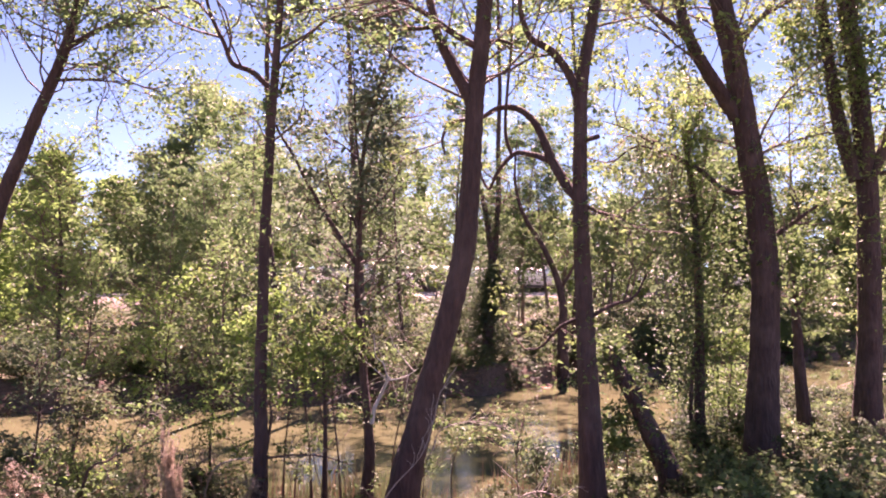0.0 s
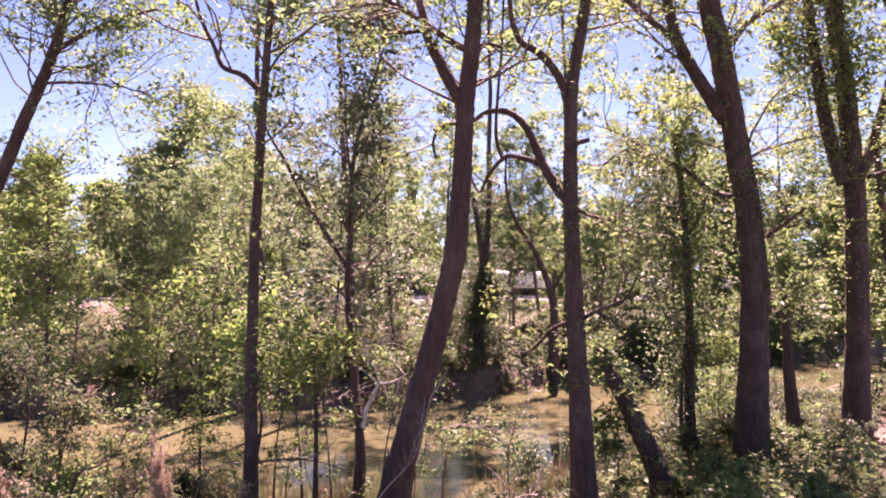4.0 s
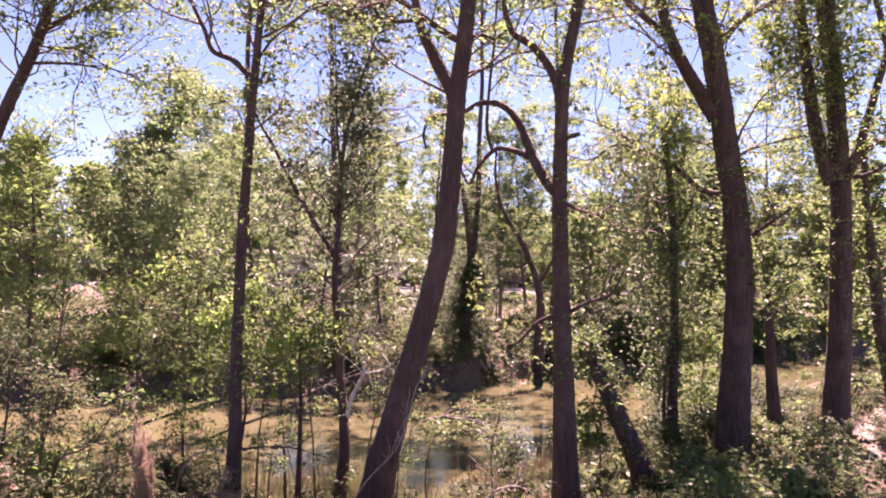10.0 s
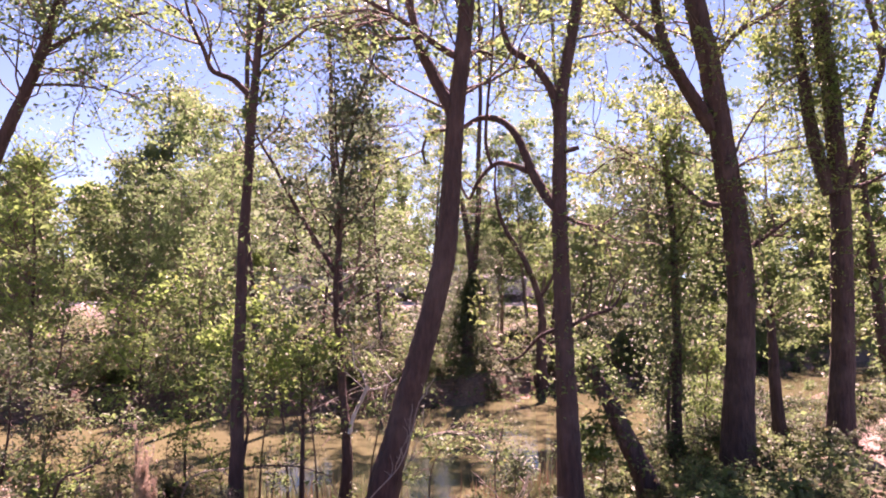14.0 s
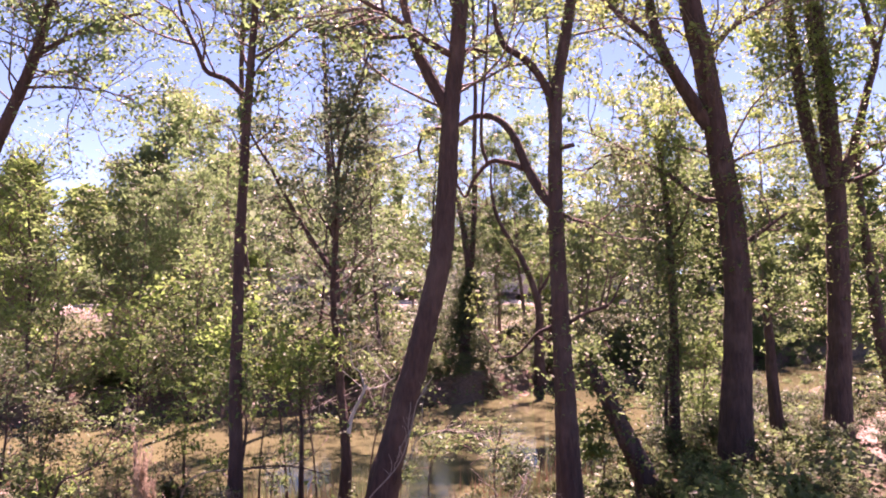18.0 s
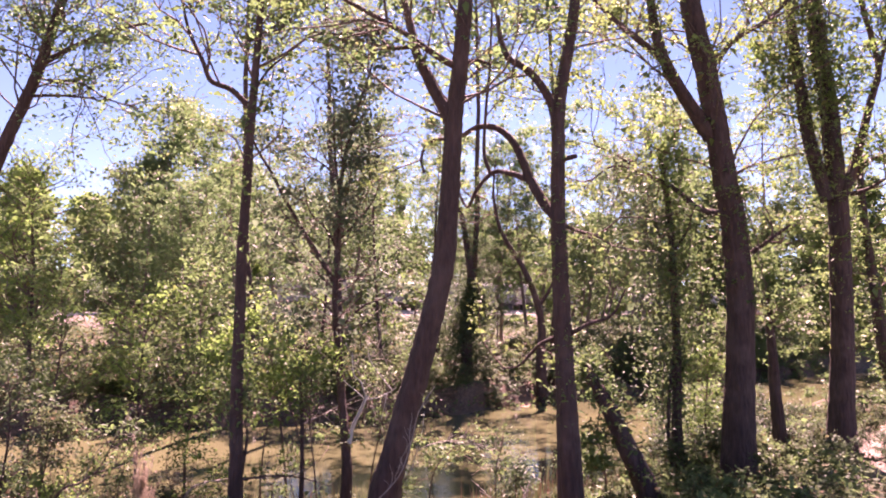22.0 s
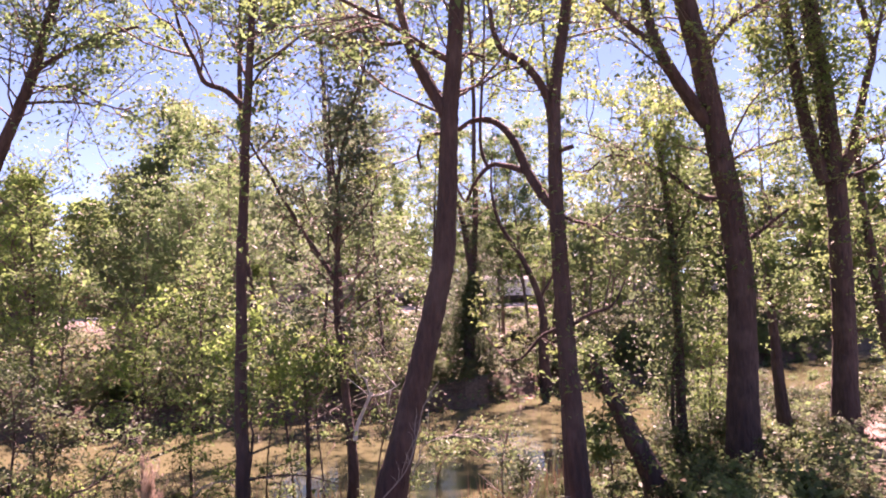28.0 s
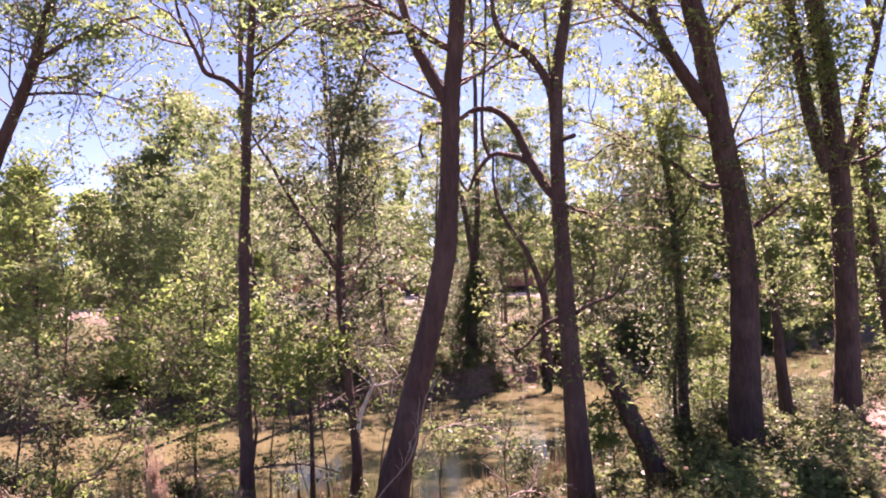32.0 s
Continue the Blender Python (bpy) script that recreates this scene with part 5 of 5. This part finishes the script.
# the woods on the far side of the creek; the high trees are added to shade the water
for kind, x, y, size in (
        ("high", -6.95, 26.2, 0.95), ("high", -4.05, 27.2, 0.98), ("high", 1.02, 31.7, 1.0), ("high", 4.95, 32.2, 1.0), ("airy", 3.3, 43, 0.5), ("airy", 1.9, 41, 0.55),
        ("airy", -8.6, 30, 0.6), ("airy", -12.6, 33, 0.66), ("round", -9.4, 33.5, 0.6), ("airy", -11.2, 31.5, 0.6), ("mid", -21, 33.5, 0.72), ("airy", -7.4, 33, 0.68), ("airy", -5.0, 35, 0.72), ("airy", -13.2, 31, 0.58), ("mid", -18.5, 30, 0.65), ("dark", -20.3, 46, 1.22), ("airy", -13.4, 42, 1.0), ("round", -4.5, 40, 0.5), ("dark", -23.5, 52, 0.8), ("dark", -22.2, 48, 0.92), ("dark", -17.3, 46, 0.9), ("airy", -11.5, 37, 0.95), ("mid", 14.4, 25.5, 0.7), ("mid", 17.6, 27, 0.6), ("mid", -23.6, 56, 0.85), ("airy", -13.5, 43, 0.95),
        ("airy", -10.5, 40, 0.85), ("mid", -24, 33, 0.75), ("round", -17.5, 25, 0.85),
        ("round", -4.4, 54, 1.45), ("airy", 3.0, 47, 1.05), ("airy", 6, 47, 1.15), ("airy", -4.4, 46, 1.1), ("airy", -1.2, 44, 1.0), ("airy", -5.6, 48, 1.1), ("airy", 11, 39, 1.1), ("airy", 4.2, 52, 1.1), ("airy", 5.6, 46, 1.0), ("airy", 0.6, 50, 0.85), ("airy", 7.4, 40, 0.55),
        ("airy", 9.7, 37, 0.8), ("mid", 10.6, 60, 0.85), ("round", 14.2, 58, 1.1), ("airy", 14.0, 47, 0.9), ("mid", 20, 48, 0.9), ("dark", 24, 55, 0.8), ("round", 19, 56, 1.1), ("mid", 28, 58, 0.95),
        ("airy", 16, 52, 1.0), ("airy", 19.5, 52, 1.35), ("mid", 19, 53, 1.2), ("airy", 25.5, 56, 1.4), ("airy", 12.3, 44, 0.95), ("airy", 28, 56, 1.4), ("airy", 33, 56, 1.3), ("mid", 34, 62, 1.0), ("round", 31, 52, 0.9), ("dark", 38, 70, 0.9), ("airy", 26, 47, 0.9), ("mid", 13, 62, 0.8), ("round", 8.5, 60, 0.75),
        ("airy", -8, 52, 0.8), ("airy", -14, 60, 0.85), ("airy", 0.6, 58, 0.8), ("airy", -3, 66, 0.85), ("airy", -18.5, 58, 0.9), ("airy", -10.5, 70, 0.8), ("mid", -40, 60, 1.0), ("round", -36, 48, 1.0), ("mid", -31, 40, 0.95), ("round", -22.5, 27, 0.8), ("mid", -28, 25, 0.8)):
    plant(BASE, kind, x, y, size)
# the half-size high trees are added to shade the shrubs on the far bank
for kind, x, y, size, turn in (("airy", 8.1, 41, 0.85, 60), ("round", -9.4, 28.0, 0.42, 200), ("high", -5.3, 30.6, 0.5, 75), ("high", -2.7, 30.4, 0.5, 220), ("high", -0.3, 32.2, 0.52, 310)):
    plant(BASE, kind, x, y, size, turn)
rng = np.random.default_rng(9)
for x in np.arange(-30, 34, 1.5):           # shrubs overhanging the far edge of the water
    y = float(np.interp(x, FAR_X, FAR_Y)) + 0.9 + rng.random() * 1.4
    if 17 < x < 24:           # lower growth: the far reach of the creek and its clay bank show here
        plant(SHRUBS, ("bright", "green")[rng.integers(2)], x + rng.normal(0, 0.3), y + 0.6, 0.45 + 0.4 * rng.random())
        continue
    plant(SHRUBS, "bright" if x > 8 else ("shade", "green", "shade", "bright")[rng.integers(4)] if not -1 < x < 6 else ("bright", "green")[rng.integers(2)], x + rng.normal(0, 0.3), y + 0.3, (0.7 + 0.45 * rng.random()) * (0.5 if -1.6 < x < 5.5 else 1.0))
for x in np.arange(-15, 25, 1.15):          # small growth at the very edge
    y = float(np.interp(x, FAR_X, FAR_Y)) + 0.75 + rng.random() * 1.3
    if -1.2 < x < 5:
        plant(SHRUBS, ("green", "shade")[rng.integers(2)], x + rng.normal(0, 0.3), y - 0.35, 0.32 + 0.25 * rng.random())
    else:
        plant(SHRUBS, "bright" if x > 8 else ("green", "shade", "bright", "shade")[rng.integers(4)] if x < -14 or -6.5 < x < -1 else ("green", "bright")[rng.integers(2)], x + rng.normal(0, 0.3), y, 0.32 + 0.3 * rng.random())
for x in np.arange(15.5, 25, 1.3):          # bushes behind the far reach
    plant(SHRUBS, "bright", x + rng.normal(0, 0.3), float(np.interp(x, FAR_X, FAR_Y)) + 1.6 + 2 * rng.random(), 0.4 + 0.25 * rng.random())
for x in np.arange(8.6, 24, 0.85):          # sprays that hang over the bank of the far reach
    plant(SHRUBS, "bright", x + rng.normal(0, 0.2), float(np.interp(x, FAR_X, FAR_Y)) + 0.25 + 0.5 * rng.random(), 0.3 + 0.25 * rng.random())
for x in np.arange(-34, 40, 2.1):           # a second row behind
    y = float(np.interp(x, FAR_X, FAR_Y)) + 4 + rng.random() * 6
    gap = -0.25 * y < x < 0.06 * y          # low growth only: the railway shows through here
    plant(SHRUBS, ("bright", "green", "shade")[rng.integers(3)], x + rng.normal(0, 0.5), y, 0.5 if -0.57 * y < x < -0.45 * y else (0.95 + 0.3 * rng.random()) if gap else (0.8 + 0.5 * rng.random()))
spots = []
for i in range(105):                        # scrub in front of the embankment
    s = -74 + 1.3 * i + rng.normal(0, 1)
    x, y, _ = on_track(s, 8.6 + rng.random() * 15)
    if not -0.565 < x / y < -0.465:         # bare slope here
        spots.append((x, y, 0.7 + 0.6 * rng.random()))
for s, off in ((-50, 14), (-44, 20), (-38, 13), (-33, 18), (-27, 13), (-21, 19), (-15, 13), (-9, 18), (-3, 13), (4, 17), (11, 13), (18, 19), (26, 14), (35, 18)):
    x, y, _ = on_track(s, -off)
    plant(BASE, "tall" if s % 2 else "tall2", x, y, 0.75 + 0.3 * rng.random())
for i in range(46):                         # thick bushes behind the track
    x, y, _ = on_track(-95 + i * 6.2 + rng.normal(0, 1), -(9 + rng.random() * 7))
    spots.append((x, y, 2.6 + 1.4 * rng.random()))
bush = SHRUBS["bush"]
mass = {"leaves": [], "wood": []}
for x, y, size in spots[1:]:                # far growth that nobody could count, in one
    turn = rng.random() * 6.283
    spin = np.array([[math.cos(turn), math.sin(turn), 0], [-math.sin(turn), math.cos(turn), 0], [0, 0, 1]]) * size
    for ob in bush.children:
        me = ob.data
        co = np.empty(len(me.vertices) * 3, np.float32)
        me.vertices.foreach_get("co", co)
        fa = np.empty(len(me.loops), np.int32)
        me.loops.foreach_get("vertex_index", fa)
        mass["leaves" if ob.name.startswith("foliage") else "wood"].append((co.reshape(-1, 3) @ spin + np.array([x, y, rest(x, y)]), fa.reshape(-1, 4)))
scrub = put("scrub", np_mesh("scrub", *join(mass["leaves"])), LEAF_DARK)
tagged(scrub, "thick green scrub along the railway embankment", "scrub", kind="stuff")
tagged(put("stems", np_mesh("stems", *join(mass["wood"])), TWIG, scrub), kind="stuff")
plant(SHRUBS, "bush", *spots[0])
for i in range(52):                         # the tree line beyond the railway
    s = -200 + i * 9.5 + rng.normal(0, 2)
    x, y, _ = on_track(s, -(16 + rng.random() * 34))
    plant(BASE, ("tall", "tall2", "tall")[rng.integers(3)], x, y, 0.95 + 0.42 * rng.random())
for x, y, size in ((-10.4, 24.9, 0.7), (-9.3, 25.2, 0.6), (-8.6, 25.4, 0.7), (-11.6, 24.7, 0.65), (-12.5, 24.6, 0.6), (17.6, 41.4, 0.7), (18.8, 42.4, 0.8), (20.0, 43.2, 0.7)):
    plant(SHRUBS, "bright", x, y, size)
# the near bank
for kind, x, y, size in (
        ("green", 7.9, 13.0, 0.3), ("green", 6.9, 12.3, 0.28), ("shade", 9.2, 15.6, 0.4), ("bright", 5.0, 14.2, 0.55), ("bright", -6.8, 11.3, 0.5), ("green", -7.6, 11.8, 0.6), ("green", 8.6, 20.5, 0.4),
        ("bright", -5.6, 10.4, 0.4), ("green", -8.0, 10.6, 0.6), ("bright", 12.5, 19.5, 0.9), ("green", 14.5, 20.2, 1.0), ("green", 4.4, 13.2, 0.3), ("bright", 10.7, 20.2, 0.42), ("bright", 12.4, 22.0, 0.5), ("green", 13.8, 23.8, 0.6), ("bright", 8.9, 20.2, 0.4)):
    plant(SHRUBS, kind, x, y, size)
for i in range(210):
    x, y = rng.uniform(-8.5, 9.5), rng.uniform(8.2, 13.6)
    edge = np.interp(x, NEAR_X, NEAR_Y)
    if abs(x) > 0.68 * y or y > edge - 0.25 or (x > 0.5 * y and y > 11):
        continue
    open_view = -0.3 * y < x < 0.22 * y
    if rng.random() < (0.8 if open_view else 0.5 if x > 0 else 0.2):
        continue
    k = "dry" if (x < -0.15 * y and rng.random() < 0.12) else ("low", "low2" if x < 2 else "low", "low")[rng.integers(3)]
    plant(SHRUBS, k, x, y, (0.35 + 0.35 * rng.random()) if open_view else (0.3 + 0.4 * rng.random()) if x > 0 else (0.45 + 0.5 * rng.random()))
for i in range(60):                         # low growth under the big trees beside the path
    y = rng.uniform(12.4, 22)
    x = rng.uniform(0.3, 0.54) * y
    if y < np.interp(x, NEAR_X, NEAR_Y) - 0.4:
        plant(SHRUBS, ("low", "low2", "low")[rng.integers(3)], x, y, 0.45 + 0.45 * rng.random())
for i in range(20):                         # leafy growth at the near edge of the water
    x = rng.uniform(-5.2, -1.3) if i % 3 else rng.uniform(1.4, 4.2)
    plant(SHRUBS, "low", x, np.interp(x, NEAR_X, NEAR_Y) - rng.uniform(0.35, 1.7), 0.5 + 0.4 * rng.random())
plant(SHRUBS, "plume", -3.5, 8.4, 1.2)
plant(SHRUBS, "plume", -3.42, 8.5, 0.8)

PATH_X, PATH_Y = np.array([6.9, 7.9, 9.0, 12.2, 18.0, 27.0]), np.array([12.0, 13.3, 15.0, 19.6, 26.0, 34.0])
# grass and small leaves that cover the near bank
n = 9000
gxs, gys = rng.uniform(-11, 13, n), rng.uniform(5.5, 17, n)
keep = gys < np.interp(gxs, NEAR_X, NEAR_Y) - 0.2
keep &= ~((np.abs(gys - np.interp(gxs, PATH_X, PATH_Y)) < 0.9) & (gxs > 7.3))
c = np.stack([gxs, gys, ground_height(gxs, gys) + 0.08 + 0.16 * rng.random(n) ** 2], -1)[keep]
v, f = leaf_cloud(rng, c, 4, 0.09, 0.06, 0.0, 4)
tagged(put("undergrowth", np_mesh("undergrowth", v, f), LEAF_LOW), "low green undergrowth on the bank", "undergrowth", kind="stuff")
c2 = np.stack([gxs, gys, ground_height(gxs, gys) + 0.02], -1)[((gxs < 0.5 * gys) | (gys < 11)) & ((gxs < 2) | (np.arange(n) % 3 == 0))]
v, f = leaf_cloud(rng, c2, 3, 0.12, 0.075, 0.0, 4)
v[:, 2] = ground_height(v[:, 0], v[:, 1]) + 0.012 + 0.03 * rng.random(len(v))
tagged(put("fallen_leaves", np_mesh("fallen_leaves", v, f), LITTER), "dry brown fallen leaves on the bank", "leaves", kind="stuff")

# soft green weeds under the big trees beside the path
weeds = np.random.default_rng(61)
n = 5200
wy = weeds.uniform(8.6, 21, n)
wx = wy * weeds.uniform(0.17, 0.58, n)
drift = np.sin(wx * 1.9 + 0.7 * wy) + np.sin(wy * 1.4 - wx) + weeds.normal(0, 0.7, n)
keep = (wy < np.interp(wx, NEAR_X, NEAR_Y) - 0.3) & (drift > -0.6) & ((np.abs(wy - np.interp(wx, PATH_X, PATH_Y)) > 0.95) | (wx < 6.9))
c = np.stack([wx, wy, ground_height(wx, wy) + 0.06 + 0.3 * weeds.random(n) ** 2], -1)[keep]
v, f = leaf_cloud(weeds, c, 7, 0.11, 0.062, 0.0, 4)
tagged(put("weeds", np_mesh("weeds", v, f), LEAF_FRESH), "soft green weeds under the big trees", "weeds", kind="stuff")

# low growth over the ground beyond the creek
n = 9000
fx, fy2 = rng.uniform(-46, 36, n), rng.uniform(24, 96, n)
keep = (fy2 > np.interp(fx, FAR_X, FAR_Y) + 0.6) & (np.abs(fx) < 0.7 * fy2) & (np.abs((fx - TRACK_MID[0]) * TRACK_WAY[1] - (fy2 - TRACK_MID[1]) * TRACK_WAY[0]) > 8.0)
c = np.stack([fx, fy2, ground_height(fx, fy2) + 0.1 + 0.75 * rng.random(n) ** 2], -1)[keep]
v, f = leaf_cloud(rng, c, 7, 0.32, 0.2, 0.0, 4)
tagged(put("far_undergrowth", np_mesh("far_undergrowth", v, f), LEAF_LOW), "tangled low undergrowth beyond the creek", "undergrowth", kind="stuff")

# roots, leaves and sprouts on the slope of the far bank
n = 5200
bx = rng.uniform(-20, 27, n)
by = np.interp(bx, FAR_X, FAR_Y) + rng.uniform(-0.35, 3.2, n)
c = np.stack([bx, by, np.maximum(ground_height(bx, by), 0.0) + 0.04 + 0.38 * rng.random(n) ** 2], -1)
v, f = leaf_cloud(rng, c[:1500], 5, 0.16, 0.1, 0.0, 4)
tagged(put("bank_sprouts", np_mesh("bank_sprouts", v, f), LEAF_MID), "green sprouts on the slope of the far bank", "undergrowth", kind="stuff")
v, f = leaf_cloud(rng, c[3400:4900], 4, 0.2, 0.1, 0.0, 4)
tagged(put("bank_litter", np_mesh("bank_litter", v, f), LITTER), "reddish dead leaves on the slope of the far bank", "leaves", kind="stuff")

# reeds and dry stalks along the near edge of the water, in clumps
for kind in range(2):
    root, tip = [], []
    for i in range(150 if kind == 0 else 90):
        x0 = rng.uniform(-9, 3.6)
        y0 = np.interp(x0, NEAR_X, NEAR_Y) - rng.uniform(-0.3, 1.1)
        tall = rng.uniform(0.4, 1.05) * (0.6 if -1.0 < x0 < 0.6 else 1.0)
        k = rng.integers(14, 34)
        q = np.stack([x0 + rng.normal(0, 0.2, k), y0 + rng.normal(0, 0.16, k)], -1)
        z = np.maximum(ground_height(q[:, 0], q[:, 1]), -0.1) - 0.03
        root.append(np.column_stack([q, z]))
        tip.append(root[-1] + np.column_stack([rng.normal(0, 0.1, k), rng.normal(0, 0.1, k), tall * rng.uniform(0.5, 1.15, k)]))
    root, tip = np.vstack(root), np.vstack(tip)
    m = len(root)
    turn = rng.random(m) * 6.283
    side = np.column_stack([np.cos(turn), np.sin(turn), np.zeros(m)]) * 0.009
    mid = root * 0.45 + tip * 0.55 + rng.normal(0, 0.02, (m, 3))
    v = np.stack([root - side, root + side, mid + side * 0.8, tip, mid - side * 0.8], 1).reshape(-1, 3)
    a = np.arange(m)[:, None] * 5
    tri = np.concatenate([a + np.array([[0, 1, 2]]), a + np.array([[0, 2, 4]]), a + np.array([[4, 2, 3]])], 0)
    tagged(put(("reeds", "dry_reeds")[kind], np_mesh("reeds", v, tri), (LEAF_LOW, LITTER)[kind]), ("thin green reeds along the water's edge", "reddish dry stalks along the water's edge")[kind], "reeds", kind="stuff")

# grass tufts on the open bank beside the path
n = 18000
gx2, gy2 = rng.uniform(2.5, 22, n), rng.uniform(9, 34, n)
gy2[:7000] = rng.uniform(13.5, 22, 7000)          # thickest behind the big trees
gx2[:7000] = gy2[:7000] * rng.uniform(0.42, 0.56, 7000)
keep = (gy2 < np.interp(gx2, NEAR_X, NEAR_Y) - 0.3) & (gx2 < 0.66 * gy2) & ((np.abs(gy2 - np.interp(gx2, PATH_X, PATH_Y)) > 1.0) | (gx2 < 7.3))
root = np.stack([gx2, gy2, ground_height(gx2, gy2) - 0.02], -1)[keep]
n = len(root)
tip = root + np.stack([rng.normal(0, 0.09, n), rng.normal(0, 0.09, n), 0.12 + 0.3 * rng.random(n) ** 2], -1)
side = np.stack([np.cos(rng.random(n) * 6.3), np.sin(rng.random(n) * 6.3), np.zeros(n)], -1) * 0.016
v = np.stack([root - side, root + side, tip], 1).reshape(-1, 3)
tagged(put("grass", np_mesh("grass", v, np.arange(n * 3).reshape(n, 3)), LEAF_FRESH), "green grass tufts on the bank", "grass", kind="stuff")

# bare dirt path along the bank
ps = np.linspace(0, 5, 40)
pm = np.stack([np.interp(ps, np.arange(6), PATH_X), np.interp(ps, np.arange(6), PATH_Y)], -1)
rows_p = []
for off in np.linspace(-1, 1, 7):
    q = pm + np.array([0.82, -0.57]) * off * 0.7 * ((1 + 0.25 * np.sin(ps * 4.3)) * np.clip(0.25 + ps * 0.8, 0, 1))[:, None]
    rows_p.append(np.stack([q[:, 0], q[:, 1], ground_height(q[:, 0], q[:, 1]) + 0.05 * (1 - off ** 2) - 0.015], -1))
pv = np.stack(rows_p, 0)
pi_ = np.arange(280).reshape(7, 40)
pq = np.stack([pi_[:-1, :-1], pi_[:-1, 1:], pi_[1:, 1:], pi_[1:, :-1]], -1).reshape(-1, 4)
tagged(put("path", np_mesh("path", pv.reshape(-1, 3), pq, True), PATH_SOIL), "bare pinkish dirt path along the bank", "path", kind="structure")

# washed-out clay at the foot of the far bank
cs = np.linspace(2.6, 4.4, 40)
cy = np.interp(cs, FAR_X, FAR_Y)
rows_c = []
for k, (dy, h) in enumerate(((-0.7, -0.12), (-0.3, 0.02), (0.1, 0.06), (0.5, 0.13), (1.0, 0.2), (1.6, 0.2))):
    wob = 0.22 * np.sin(cs * 1.9 + k * 0.3) + 0.1 * np.sin(cs * 5.3)
    rows_c.append(np.stack([cs, cy + dy + wob, h * (1 + 0.4 * np.sin(cs * 3.7 + 1)) * (1 + 0.3 * np.sin(cs * 9.1 + k * 1.7)) - 0.25 * np.abs(cs - 3.5)], -1))
cv = np.stack(rows_c, 0)
ci = np.arange(cv.shape[0] * cv.shape[1]).reshape(cv.shape[:2])
cq = np.stack([ci[:-1, :-1], ci[:-1, 1:], ci[1:, 1:], ci[1:, :-1]], -1).reshape(-1, 4)
tagged(put("clay_bank", np_mesh("clay_bank", cv.reshape(-1, 3), cq, True), BANK_CLAY), "washed-out reddish clay at the water's edge", "bank", kind="structure")



def motions():
    """The train rolls steadily along the track; saplings and weeds stir in the breeze."""
    for i, ob in enumerate(SWAYING):
        rng = np.random.default_rng(500 + i)
        m0, phase, pace = ob.matrix_basis.copy(), rng.random() * 6.3, 1.6 + 0.9 * rng.random()
        rows = []
        for t in np.linspace(0, 32, 65):
            a = 0.45 * math.sin(pace * t + phase) + 0.25 * math.sin(2.3 * pace * t + 1.7 * phase)
            c = 0.4 * math.sin(0.8 * pace * t + 2 * phase)
            rows.append((float(t), m0 @ pose(0, 0, 0, a, c, 0)))
        walk(ob, rows)
    for car, s in TRAIN:
        rows = []
        for t in (0, 8, 16, 24, 32):
            x, y, z = on_track(s + SPEED * t, 0, RAIL_TOP)
            rows.append((t, pose(x, y, z, 0, 0, TRACK_TURN)))
        walk(car, rows)


motions()
